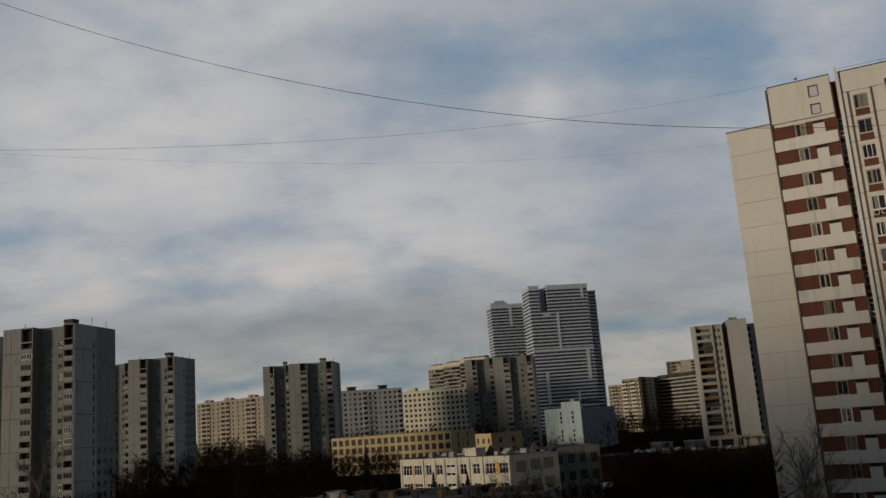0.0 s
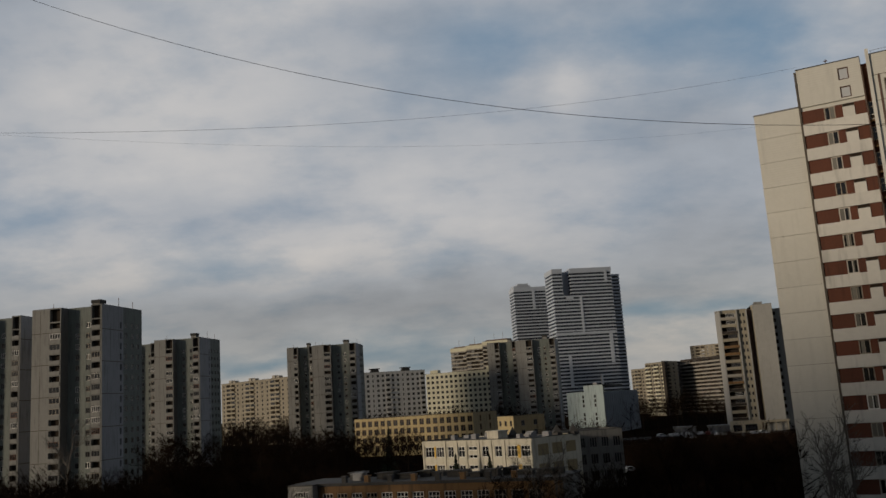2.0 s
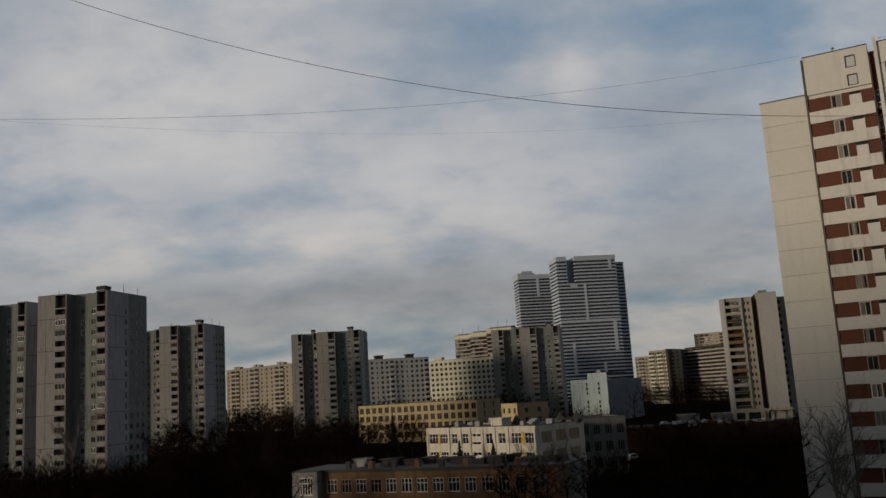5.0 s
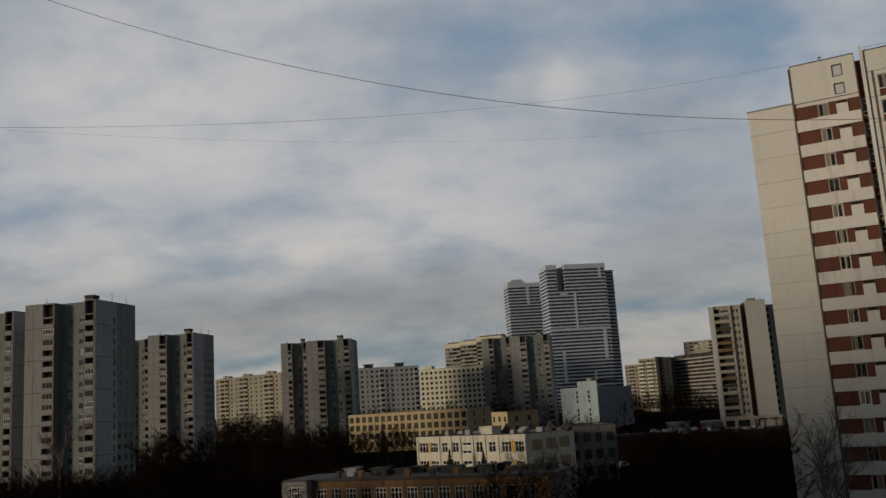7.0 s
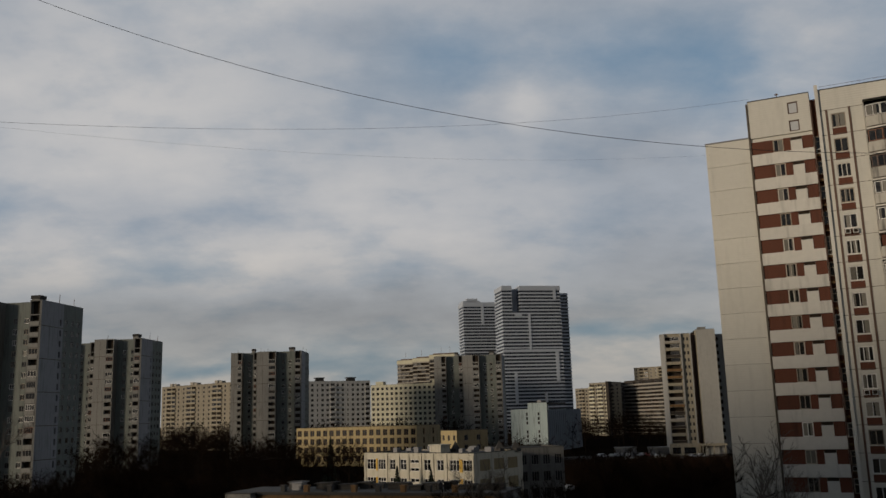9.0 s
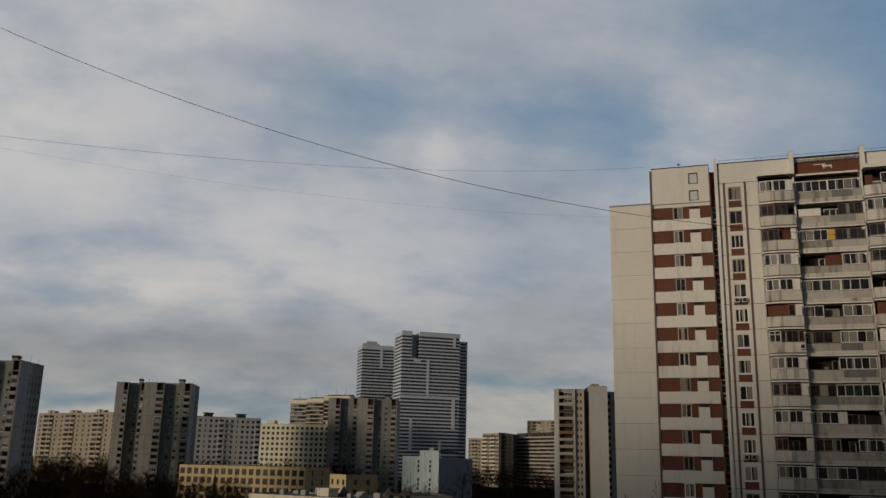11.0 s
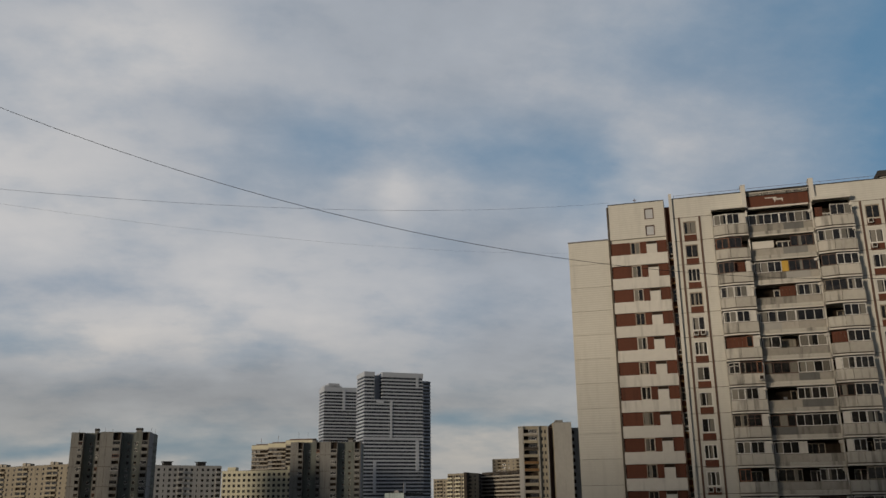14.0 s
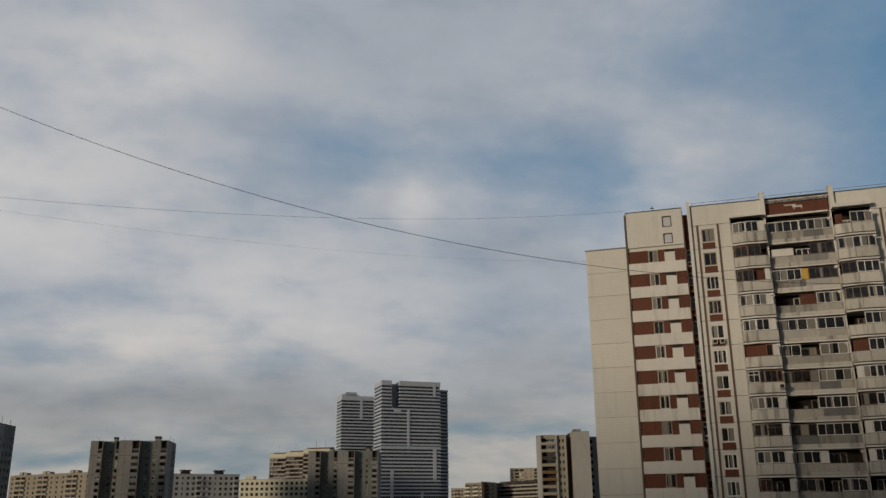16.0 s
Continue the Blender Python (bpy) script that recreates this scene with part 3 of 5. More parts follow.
def balcony(x0, x1, out, z, spec):
    """One balcony: floor slab, front panels, ends and what its owners made of it. z: top of the opening above the parapet.
    spec: pieces from left to right, a letter and a width: w, d white frames; o, k, b old, dark and brown frames;
    p pale panel, y yellow screen, s hung sheet, r red-brown boarding, . open."""
    mid_x, w = (x0 + x1) / 2, x1 - x0
    base, pieces = bay_mesh(w, out)
    b = part("balcony", base, None, panel_block, at=pose(mid_x, 0, z - 1.42))
    for nm, me in pieces:
        part(nm, me, None, b)
    line = bay_line(w, out)
    h = 1.30

    def front_at(x):
        (xa, ya), (xb, yb) = (line[0], line[1]) if x < line[1][0] else (line[1], line[2])
        return ya + (yb - ya) * (x - xa) / (xb - xa) + (0.10 if out > 0.3 else 0.22)

    items = spec.split()
    full = sum(float(i[1:]) for i in items)
    x = -w / 2 + 0.12
    for i in items:
        wide = (w - 0.24) * float(i[1:]) / full
        xa, xb = x, x + wide
        x = xb
        ya, yb = front_at(xa), front_at(xb)
        length, turn = math.hypot(xb - xa, yb - ya), math.degrees(math.atan2(yb - ya, xb - xa))
        at = pose((xa + xb) / 2, (ya + yb) / 2, 0.05, 0, 0, turn)
        if i[0] in SKINS:
            glazing(b, length - 0.02, h - 0.06, max(1, round(float(i[1:]))), SKINS[i[0]], at, 0.68 if i[0] in "ok" and rng.random() < 0.4 else 0.0)
        elif i[0] in "py":
            bm = bmesh.new()
            box(bm, -length / 2 + 0.02, length / 2 - 0.02, 0.0, 0.07, 0.0, h - 0.06)
            part("panel", bm, CREAM_SMOOTH if i[0] == "p" else SCHOOL_YELLOW, b, "" if i[0] == "p" else "small yellow screen", at=at)
        elif i[0] == "s":
            bm = bmesh.new()
            box(bm, -length / 2 + 0.1, length / 2 - 0.05, 0.30, 0.32, -0.3, 0.95)
            part("hung_sheet", bm, CREAM_SMOOTH, b, "pale sheet hung up to dry", at=at)
        elif i[0] == "r":
            bm = bmesh.new()
            for n in range(5):
                box(bm, -length / 2 + length * n / 5 + 0.01, -length / 2 + length * (n + 1) / 5 - 0.01, 0.45, 0.50, -0.8, h - 0.05)
            part("boarding", bm, BRICK_RED, b, "red-brown boarding inside an open balcony", at=at)
    # the end of a bay is closed by a narrow sash
    if out > 0.3 and items[0][0] in "wdo":
        glazing(b, 0.75, h - 0.06, 1, SKINS[items[0][0]], pose(-w / 2 + 0.10, -0.42, 0.05, 0, 0, -90))
    # the flat's own window and door, behind
    put_window(b, rng.uniform(-0.3, 0.3) * w * 0.5, 1.55, -0.55, 0, 1.9, 1.7, 3, rng.choice((WHITE, OLD, OLD)), 0.09)
    if out <= 0.3 and rng.random() < 0.6:
        bm = bmesh.new()
        c0 = rng.choice((-0.5, 0.0, 0.05)) * w
        c1 = c0 + rng.uniform(0.3, 0.48) * w
        box(bm, max(c0, -w / 2 + 0.1), min(c1, w / 2 - 0.1), -out + 0.045, -out + 0.085, -0.78, -0.02)
        part("cladding_sheet", bm, rng.choice((PARAPET, GREY_LIGHT, PALE_SIDE, GREY_PANEL)), b)
    if rng.random() < 0.06:
        part("air_conditioner", AC_MESH, None, b, "white air conditioner on a balcony front", at=pose(rng.choice((-0.4, 0.4)) * w, -out - 0.02, -0.75))
    if "." in spec and rng.random() < 0.7:
        bm = bmesh.new()
        box(bm, -0.02, 0.35, 0.35, 0.6, -1.15, rng.uniform(0.1, 0.6))
        part("stored_box", bm, rng.choice((OLD_FRAME, BRICK_RED, OCHRE, METAL)), b, at=pose(rng.uniform(-0.35, 0.3) * w, 0, 0))
    if rng.random() < 0.35:
        bm = bmesh.new()
        box(bm, -0.16, 0.16, -0.05, 0.25, h - 0.30, h - 0.02)
        part("awning_bracket", bm, CREAM_SMOOTH, b, at=pose(w / 2 - 0.2, front_at(w / 2 - 0.2) - 0.15, 0))
    return b


BAY_LEFT = ("w2 w2 p1", "b2 k2 .1", "k1 k2 r2 p1", "w2 w2 p1", "w2 d2 p1", "r3 b1 p1", "o2 k3 b1", "w2 w2 p1", "o2 k2 p1", "w2 d2 p1", "b2 .3 p1", "w4 p1", "o2 k2", "d4 p1", "w2 .2 p1", "o4 p1", "w4")
LOGGIA = ("d4 w4", "s3 .2 k3", "w4 y1 k4", ".3 r2 w3", "w4 d3", "w2 .2 w3", "k4 w4", ".4 d5", "k3 d5", "d3 p1 .4", "o3 .2 w3", "w4 k3", ".3 w4", "d4 .3", "k3 o4", "w3 r2 .2", "d4 d4")
BAY_RIGHT = ("r1 .1 o3", "w3 w2", "k2 o3", "o3 w2", ".2 w3", "r2 o3", "p1 d2 d3", "k2 o3", "p1 w2 w2", "p1 d2 .1 o2", ".2 o3", "w4", "k4", "p1 d4", "o2 .2", "w3 w2", "o4")
for k in range(17):
    z = 48.7 - STOREY * k
    balcony(11.65, 15.35, 1.2, z, BAY_LEFT[k])
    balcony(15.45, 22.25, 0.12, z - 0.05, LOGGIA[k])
    balcony(22.35, 26.35, 1.2, z, BAY_RIGHT[k])
for x in (11.6, 15.4, 22.3, 26.4):
    bm = bmesh.new()
    box(bm, x - 0.09, x + 0.09, 0.06, 1.6, 0, 49.4)
    part("dividing_wall", bm, CREAM_SMOOTH, panel_block)
bm = bmesh.new()
facade(bm, (11.6, 0.02), (1, 0), 3.75, 49.25, ROOF_Z)
box(bm, 11.6, 15.3, -0.9, 0.02, 49.25, 49.45)
part("attic_wall", bm, CREAM, panel_block)
bm = bmesh.new()
facade(bm, (22.4, 0.02), (1, 0), 4.0, 49.25, ROOF_Z)
box(bm, 22.4, 26.3, -0.95, 0.02, 49.30, 49.75)
part("attic_wall", bm, CREAM, panel_block)
bm = bmesh.new()
box(bm, 15.45, 22.2, 0.35, 0.6, 49.45, 50.85)
red_attic = part("attic_panel", bm, BRICK_RED, panel_block, "red-brown attic panel with peeling pale patch")
bm = bmesh.new()
box(bm, 15.45, 22.2, 0.25, 0.6, 50.87, ROOF_Z)
box(bm, 15.6, 22.0, -0.3, 0.5, 49.1, 49.3)
part("attic_cornice", bm, CREAM_SMOOTH, panel_block)
bm = bmesh.new()
for a, b, c, e in ((17.6, 18.9, 50.42, 50.52), (18.5, 18.75, 50.2, 50.42), (18.75, 19.5, 50.15, 50.34), (18.6, 18.7, 49.95, 50.2), (19.4, 19.5, 49.95, 50.15)):
    box(bm, a, b, 0.338, 0.346, c, e)
part("peeling_patch", bm, CREAM_SMOOTH, red_attic)
for x in (15.3, 22.55):
    bm = bmesh.new()
    box(bm, x - 0.24, x + 0.24, -0.35, 0.9, 49.3, 52.0)
    box(bm, x - 0.28, x + 0.28, -0.39, 0.95, 52.0, 52.08)
    part("roof_pier", bm, CREAM_SMOOTH, panel_block)
bm = bmesh.new()
box(bm, 0, 36.2, 1.62, 15.9, 0.3, ROOF_Z - 0.4)
part("core", bm, CREAM, panel_block)
flat_roof(panel_block, 0.0, 6.4, 0.05, 16.0, ROOF_Z + 0.004)
flat_roof(panel_block, 7.35, 36.2, 0.0, 16.0, ROOF_Z + 0.004)
# rail along the roof edge
bm = bmesh.new()
for i in range(8):
    box(bm, 7.6 + 4 * i, 7.625 + 4 * i, 0.3, 0.325, ROOF_Z + 0.1, ROOF_Z + 0.50)
box(bm, 7.5, 36.0, 0.3, 0.325, ROOF_Z + 0.50, ROOF_Z + 0.53)
part("roof_rail", bm, PIPE, panel_block)
bm = bmesh.new()
box(bm, 3.10, 3.15, 0.40, 0.45, ROOF_Z, ROOF_Z + 0.75)
box(bm, 2.94, 3.31, 0.39, 0.46, ROOF_Z + 0.42, ROOF_Z + 0.56)
part("roof_vent", bm, PIPE, panel_block)
bm = bmesh.new()
box(bm, 30.6, 34.6, 4.0, 9.0, ROOF_Z, ROOF_Z + 1.6)
box(bm, 30.4, 34.8, 3.8, 9.2, ROOF_Z + 1.6, ROOF_Z + 2.3, 1)
part("lift_house", bm, (CREAM_SMOOTH, ROOFING), panel_block)

# ---- sixteen-storey grey towers ----
def grey_tower(name_label, b, d, top, w=19.0, dp=18.5, bearing_x=100.0, lift=True):
    """A square grey panel tower, its near corner at bearing b and distance d, with a deep notch in its front."""
    cx, cy = polar(b, d)
    h = radians(bearing_x)
    ox, oy = cx - w * math.sin(h), cy - w * math.cos(h)
    t = thing("apartment_tower", name_label, "apartment tower", ox, oy, bearing_x, group="grey panel towers")
    n = 16
    st = (top - 1.4 - 3.6) / n
    a, c, nd = 0.416 * w, 0.84 * w, 3.0
    z_of = lambda k: 1.4 + st * k
    bm = bmesh.new()
    ba0, ba1 = 0.255 * w, a - 0.25
    bb0, bb1 = c + 0.3, w - 0.55
    front_l = [(ba0, ba1, z_of(k) + 1.05, z_of(k) + st - 0.25, 1.1) for k in range(n)] + [(ba0, ba1, z_of(n) + 0.1, top - 0.2, 1.1)]
    front_r = [(bb0 - c, bb1 - c, z_of(k) + 1.05, z_of(k) + st - 0.25, 1.1) for k in range(n)] + [(bb0 - c, bb1 - c, z_of(n) + 0.1, top - 0.2, 1.1)]
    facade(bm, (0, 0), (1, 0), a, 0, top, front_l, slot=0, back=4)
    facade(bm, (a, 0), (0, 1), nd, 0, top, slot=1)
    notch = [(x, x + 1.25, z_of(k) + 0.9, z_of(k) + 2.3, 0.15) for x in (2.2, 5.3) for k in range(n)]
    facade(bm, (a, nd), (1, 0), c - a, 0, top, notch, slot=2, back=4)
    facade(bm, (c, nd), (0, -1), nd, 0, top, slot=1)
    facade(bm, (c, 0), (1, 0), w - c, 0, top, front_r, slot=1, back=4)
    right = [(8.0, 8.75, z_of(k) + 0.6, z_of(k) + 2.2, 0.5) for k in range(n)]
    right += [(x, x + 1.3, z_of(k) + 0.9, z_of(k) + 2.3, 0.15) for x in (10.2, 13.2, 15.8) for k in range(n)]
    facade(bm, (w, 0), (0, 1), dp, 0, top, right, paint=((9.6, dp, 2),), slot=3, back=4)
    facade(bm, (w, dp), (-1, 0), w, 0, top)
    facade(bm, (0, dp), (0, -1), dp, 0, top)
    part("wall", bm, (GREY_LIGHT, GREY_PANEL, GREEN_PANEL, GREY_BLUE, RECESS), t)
    bm = bmesh.new()
    for z in (z_of(3), z_of(6), z_of(9), z_of(12), z_of(15)):
        box(bm, -0.012, a - 0.02, -0.012, 0.0, z - 0.09, z + 0.09)
        box(bm, w, w + 0.012, 0.0, 9.5, z - 0.09, z + 0.09)
    for x in (0.12 * w,):
        box(bm, x - 0.05, x + 0.05, -0.012, 0.0, 0.5, top - 0.5)
    part("panel_joints", bm, JOINT, t, kind="stuff")
    para_l = slab("balcony_parapet", ba0 - 0.05, ba1 + 0.05, -0.10, 0.0, 0.0, 1.02, GREY_LIGHT)
    para_r = slab("balcony_parapet", bb0 - 0.05, bb1 + 0.05, -0.10, 0.0, 0.0, 1.02, GREY_LIGHT)
    for k in range(n):
        z = z_of(k)
        for para, x0, x1 in ((para_l, ba0, ba1), (para_r, bb0, bb1)):
            part("balcony_parapet", para, None, t, at=pose(0, 0, z))
            r = rng.random()
            if r < 0.45:
                put_window(t, (x0 + x1) / 2, 0.08, z + 1.05, 0, x1 - x0, st - 1.3, 3 if r < 0.3 else 4, rng.choice(((WHITE_FRAME, GLASS), (OLD_FRAME, GLASS), (BROWN_FRAME, GLASS), (DIM_FRAME, GLASS))), 0.085, name="balcony_glazing")
        for x in (2.2, 5.3):
            put_window(t, a + x + 0.62, nd + 0.13, z + 0.9, 0, 1.25, 1.4, 2, rng.choice((FARWIN, (OLD_FRAME, GLASS), (WHITE_FRAME, DIM_GLASS))), 0.1)
        for x in (10.2, 13.2, 15.8):
            put_window(t, w - 0.13, x + 0.65, z + 0.9, 90, 1.3, 1.4, 2, FARWIN, 0.1)
    for x0, x1, y0, y1 in ((0, a, 0, nd), (c, w, 0, nd), (0, w, nd, dp)):
        bm = bmesh.new()
        box(bm, x0 + 0.02, x1 - 0.02, y0 + 0.02, y1 - 0.02, top - 0.3, top + 0.06)
        part("roof", bm, ROOFING, t)
    bm = bmesh.new()
    box(bm, 0.66 * w, 0.77 * w, 6.0, 8.4, top, top + 1.7)
    box(bm, 0.65 * w, 0.78 * w, 5.8, 8.6, top + 1.3, top + 2.2, 1)
    if lift:
        part("lift_house", bm, (GREY_LIGHT, ROOFING), t)
    bm = bmesh.new()
    for x, y, hh in ((0.95 * w, 9.0, 2.6), (0.97 * w, 15.0, 2.0), (0.2 * w, 3.0, 1.6)):
        box(bm, x - 0.05, x + 0.05, y - 0.05, y + 0.05, top, top + hh)
    part("aerial", bm, PIPE, t)
    return t


TOWER_LABEL = "weathered grey panel apartment tower with stacked loggias"
grey_tower(TOWER_LABEL, -23.55, 239, 49.0, w=20.4)
grey_tower(TOWER_LABEL + " partly behind another", -28.05, 262, 49.1, w=18, lift=False)
grey_tower("grey panel apartment tower with dark joints, behind bare trees", -17.80, 340, 48.9, w=18.2, bearing_x=97.0)
grey_tower("grey panel apartment tower seen past a nearer one", -20.35, 362, 49.2, w=18, bearing_x=97.0, lift=False)
grey_tower("grey panel apartment tower with brown attic loggias", -7.95, 406, 48.8, w=20.3, bearing_x=93.0)
grey_tower("grey panel apartment tower joined to its twin", -10.72, 420, 49.3, w=12.6, bearing_x=93.0)
grey_tower("grey panel apartment tower in front of the white high-rise", 5.05, 447, 47.7, w=20)
grey_tower("grey panel apartment tower beside its twin, dark joints", 2.52, 460, 48.4, w=15.4)


# ---- slab blocks ----
def slab_block(name, label, b0, d0, b1, d1, top, storeys, cols, wall, win=(1.5, 1.5), group="", dp=12.0, side=None, loggia=(), frames=FARWIN, z0=1.2, lights=2, narrow=(), parapet=None):
    """A long block between two ends of its front, given by bearing and distance, with a grid of windows."""
    x0, y0 = polar(b0, d0)
    x1, y1 = polar(b1, d1)
    w = math.hypot(x1 - x0, y1 - y0)
    bx = math.degrees(math.atan2(x1 - x0, y1 - y0))
    t = thing(name, label, "building", x0, y0, bx, group=group)
    st = (top - z0 - 1.0) / storeys
    pitch = w / cols
    holes, spots = [], []
    for k in range(storeys):
        for i in range(cols):
            cxx = pitch * (i + 0.5)
            z = z0 + st * k + 0.9
            if i in loggia:
                holes.append((cxx - pitch * 0.42, cxx + pitch * 0.42, z + 0.2, z + st - 1.1, 1.0))
                spots.append((cxx, z, 2))
                continue
            ww = win[0] * (0.5 if i in narrow else 1.0)
            holes.append((cxx - ww / 2, cxx + ww / 2, z, z + win[1], 0.18))
            spots.append((cxx, z, 1 if i in narrow else 0))
    bm = bmesh.new()
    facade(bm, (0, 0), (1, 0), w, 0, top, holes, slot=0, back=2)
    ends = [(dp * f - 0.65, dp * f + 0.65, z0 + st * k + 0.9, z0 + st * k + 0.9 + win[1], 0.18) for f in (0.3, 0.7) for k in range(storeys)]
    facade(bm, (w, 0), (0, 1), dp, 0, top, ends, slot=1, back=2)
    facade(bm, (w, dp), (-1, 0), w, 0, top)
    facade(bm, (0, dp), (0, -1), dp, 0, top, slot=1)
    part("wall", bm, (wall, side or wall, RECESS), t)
    many = len(spots) > 300
    for cxx, z, kind in spots:
        if kind == 2:
            bm2 = slabs.get((round(pitch, 3), (parapet or wall).name))
            if bm2 is None:
                bm2 = slabs[(round(pitch, 3), (parapet or wall).name)] = slab("balcony_parapet", -pitch * 0.49, pitch * 0.49, -0.9, 0.0, -0.9, 0.15, parapet or wall)
            part("balcony_parapet", bm2, None, t, at=pose(cxx, 0, z))
            if rng.random() < 0.5:
                put_window(t, cxx, 0.05, z + 0.2, 0, pitch * 0.8, st - 1.3, 4, frames, 0.12, name="balcony_glazing")
        else:
            ww = win[0] * (0.5 if kind == 1 else 1.0)
            put_window(t, cxx, 0.14, z, 0, ww, win[1], 1 if kind == 1 else lights, frames, 0.11)
    for f in (0.3, 0.7):
        for k in range(storeys):
            put_window(t, w - 0.14, dp * f, z0 + st * k + 0.9, 90, 1.3, win[1], 2, frames, 0.11)
    flat_roof(t, 0, w, 0, dp, top + 0.004)
    return t, w


slabs = {}
white_slab, ww = slab_block("apartment_block", "white panel apartment block with dark windows", -7.75, 512, -3.55, 522, 39.2, 13, 13, WHITE_PANEL, group="slab blocks", loggia=(5, 12), narrow=(2, 8))
for f in (0.2, 0.68):
    bm = bmesh.new()
    box(bm, ww * f, ww * f + 4.5, 4, 8, 39.2, 40.9)
    box(bm, ww * f - 0.5, ww * f + 5, 3.5, 8.5, 41.1, 41.6)
    part("lift_house", bm, (ROOFING,), white_slab)
yellow_slab, ww = slab_block("apartment_block", "pale yellow panel apartment block with small windows", -3.50, 484, 0.75, 470, 35.0, 12, 14, YELLOW_PANEL, group="slab blocks")
for f in (0.03, 0.9):
    bm = bmesh.new()
    box(bm, ww * f, ww * f + 4.5, 4, 8, 35.0, 37.0)
    part("lift_house", bm, YELLOW_PANEL, yellow_slab)
for b0, d0, b1, d1, step_top, cols_n in ((-1.75, 752, -0.74, 745, 65.2, 4), (-0.74, 734, 0.35, 727, 65.6, 4), (0.35, 718, 2.0, 710, 67.0, 5)):
    section, sec_w = slab_block("apartment_block", "grey and brown stepped apartment block under a yellow attic band", b0, d0, b1, d1, step_top, 20, cols_n, FAR_BROWN, group="slab blocks", loggia=tuple(range(cols_n)), side=FAR_GREY, parapet=FAR_GREY)
    bm = bmesh.new()
    box(bm, -0.1, sec_w + 0.1, -1.0, 0.0, step_top - 3.2, step_top - 0.2)
    part("attic_band", bm, YELLOW_PANEL, section, "yellow attic band")
    bm = bmesh.new()
    box(bm, 2.0, sec_w - 1.5, 2.5, 8.0, step_top, step_top + 1.1)
    for ax_ in (sec_w * 0.4, sec_w * 0.75)[:1 if step_top < 66 else 2]:
        box(bm, ax_ - 0.08, ax_ + 0.08, 4.0, 4.16, step_top + 1.1, step_top + 6.5)
    part("roof_house", bm, PIPE, section)
far_tan, ww = slab_block("apartment_block", "tan apartment block with rows of loggias, far off", -16.5, 640, -12.2, 575, 42.5, 14, 14, FAR_TAN, group="slab blocks", loggia=(1, 2, 5, 6, 10, 11), parapet=PALE_TAN)
for f in (0.06, 0.36, 0.70):
    for dx in (0.0, 4.5):
        bm = bmesh.new()
        box(bm, ww * f + dx, ww * f + dx + 3.2, 3, 6, 42.5, 44.6 - dx * 0.1)
        part("lift_house", bm, FAR_GREY, far_tan)
slab_block("apartment_block", "tan apartment block with rows of loggias, far off", 9.7, 760, 11.3, 745, 37.0, 12, 8, FAR_TAN, group="slab blocks", loggia=(1, 2, 5, 6), parapet=PALE_TAN)
# golden light on these balconies is painted in as yellow parapets
slab_block("apartment_block", "tan balconied apartment block beside a dark one", 10.6, 668, 11.8, 652, 38.3, 13, 7, FAR_TAN, group="slab blocks", loggia=(0, 1, 3, 4, 6), parapet=YELLOW_PANEL)
# the shade on this block is put into its dark wall colour
slab_block("apartment_block", "apartment block in shade, the shade painted as dark brown", 11.8, 646, 12.9, 690, 38.6, 14, 8, FAR_BROWN, group="slab blocks", loggia=(1, 3, 5), dp=2.0)
slab_block("apartment_block", "long grey apartment block with striped balcony rows", 12.8, 680, 15.9, 630, 39.3, 14, 16, FAR_BROWN, group="slab blocks", loggia=tuple(range(16)), parapet=FAR_GREY)
slab_block("apartment_block", "tan high apartment block, far off behind", 13.47, 900, 16.5, 880, 59.3, 18, 10, FAR_TAN, group="slab blocks", loggia=(1, 2, 5, 6, 8), parapet=PALE_TAN)

# ---- pale tower with balconies on one side, near the car park ----
cx, cy = polar(15.42, 357)
pale_tower = thing("apartment_tower", "pale panel apartment tower with a low entrance building", "apartment tower", cx, cy, 100)
top = 46.8
n, st = 15, 2.75
holes = []
for k in range(n):
    z = 4.6 + st * k
    holes += [(0.6, 6.1, z + 1.0, z + 2.5, 1.2), (7.6, 8.3, z + 0.9, z + 2.2, 0.2), (8.9, 9.6, z + 0.9, z + 2.2, 0.2)]
bm = bmesh.new()
facade(bm, (0, 0), (1, 0), 10.4, 0, top, holes, slot=0, back=2)
facade(bm, (10.4, 0), (0, 1), 4.0, 0, top, slot=3)
facade(bm, (10.4, 4.0), (1, 0), 2.2, 0, top, slot=3)
facade(bm, (12.6, 4.0), (0, -1), 5.0, 0, top + 1.3, slot=0)
facade(bm, (12.6, -1.0), (1, 0), 7.2, 0, top + 1.3, slot=1)
facade(bm, (19.8, -1.0), (0, 1), 17.0, 0, top + 1.3, [(s, s + 1.6, 4.6 + st * k + 0.9, 4.6 + st * k + 2.3, 0.8) for s in (1.5, 8.0, 11.5) for k in range(n)], slot=1, back=2)
facade(bm, (19.8, 16.0), (-1, 0), 19.8, 0, top + 1.3, slot=1)
facade(bm, (0, 16.0), (0, -1), 16.0, 0, top, slot=1)
part("wall", bm, (PALE_TAN, PALE_SIDE, RECESS, PIPE), pale_tower)
bm = bmesh.new()
box(bm, 0.1, 10.3, 0.1, 16.0, top - 0.4, top + 0.1)
box(bm, 12.7, 19.7, -0.9, 15.9, top + 0.9, top + 1.4)
part("roof", bm, ROOFING, pale_tower)
bm = bmesh.new()
box(bm, 14.0, 17.0, 3, 6, top + 1.4, top + 2.6)
part("lift_house", bm, GREY_LIGHT, pale_tower)
# set-back wing: the shade on it is put into a greyer wall colour
bm = bmesh.new()
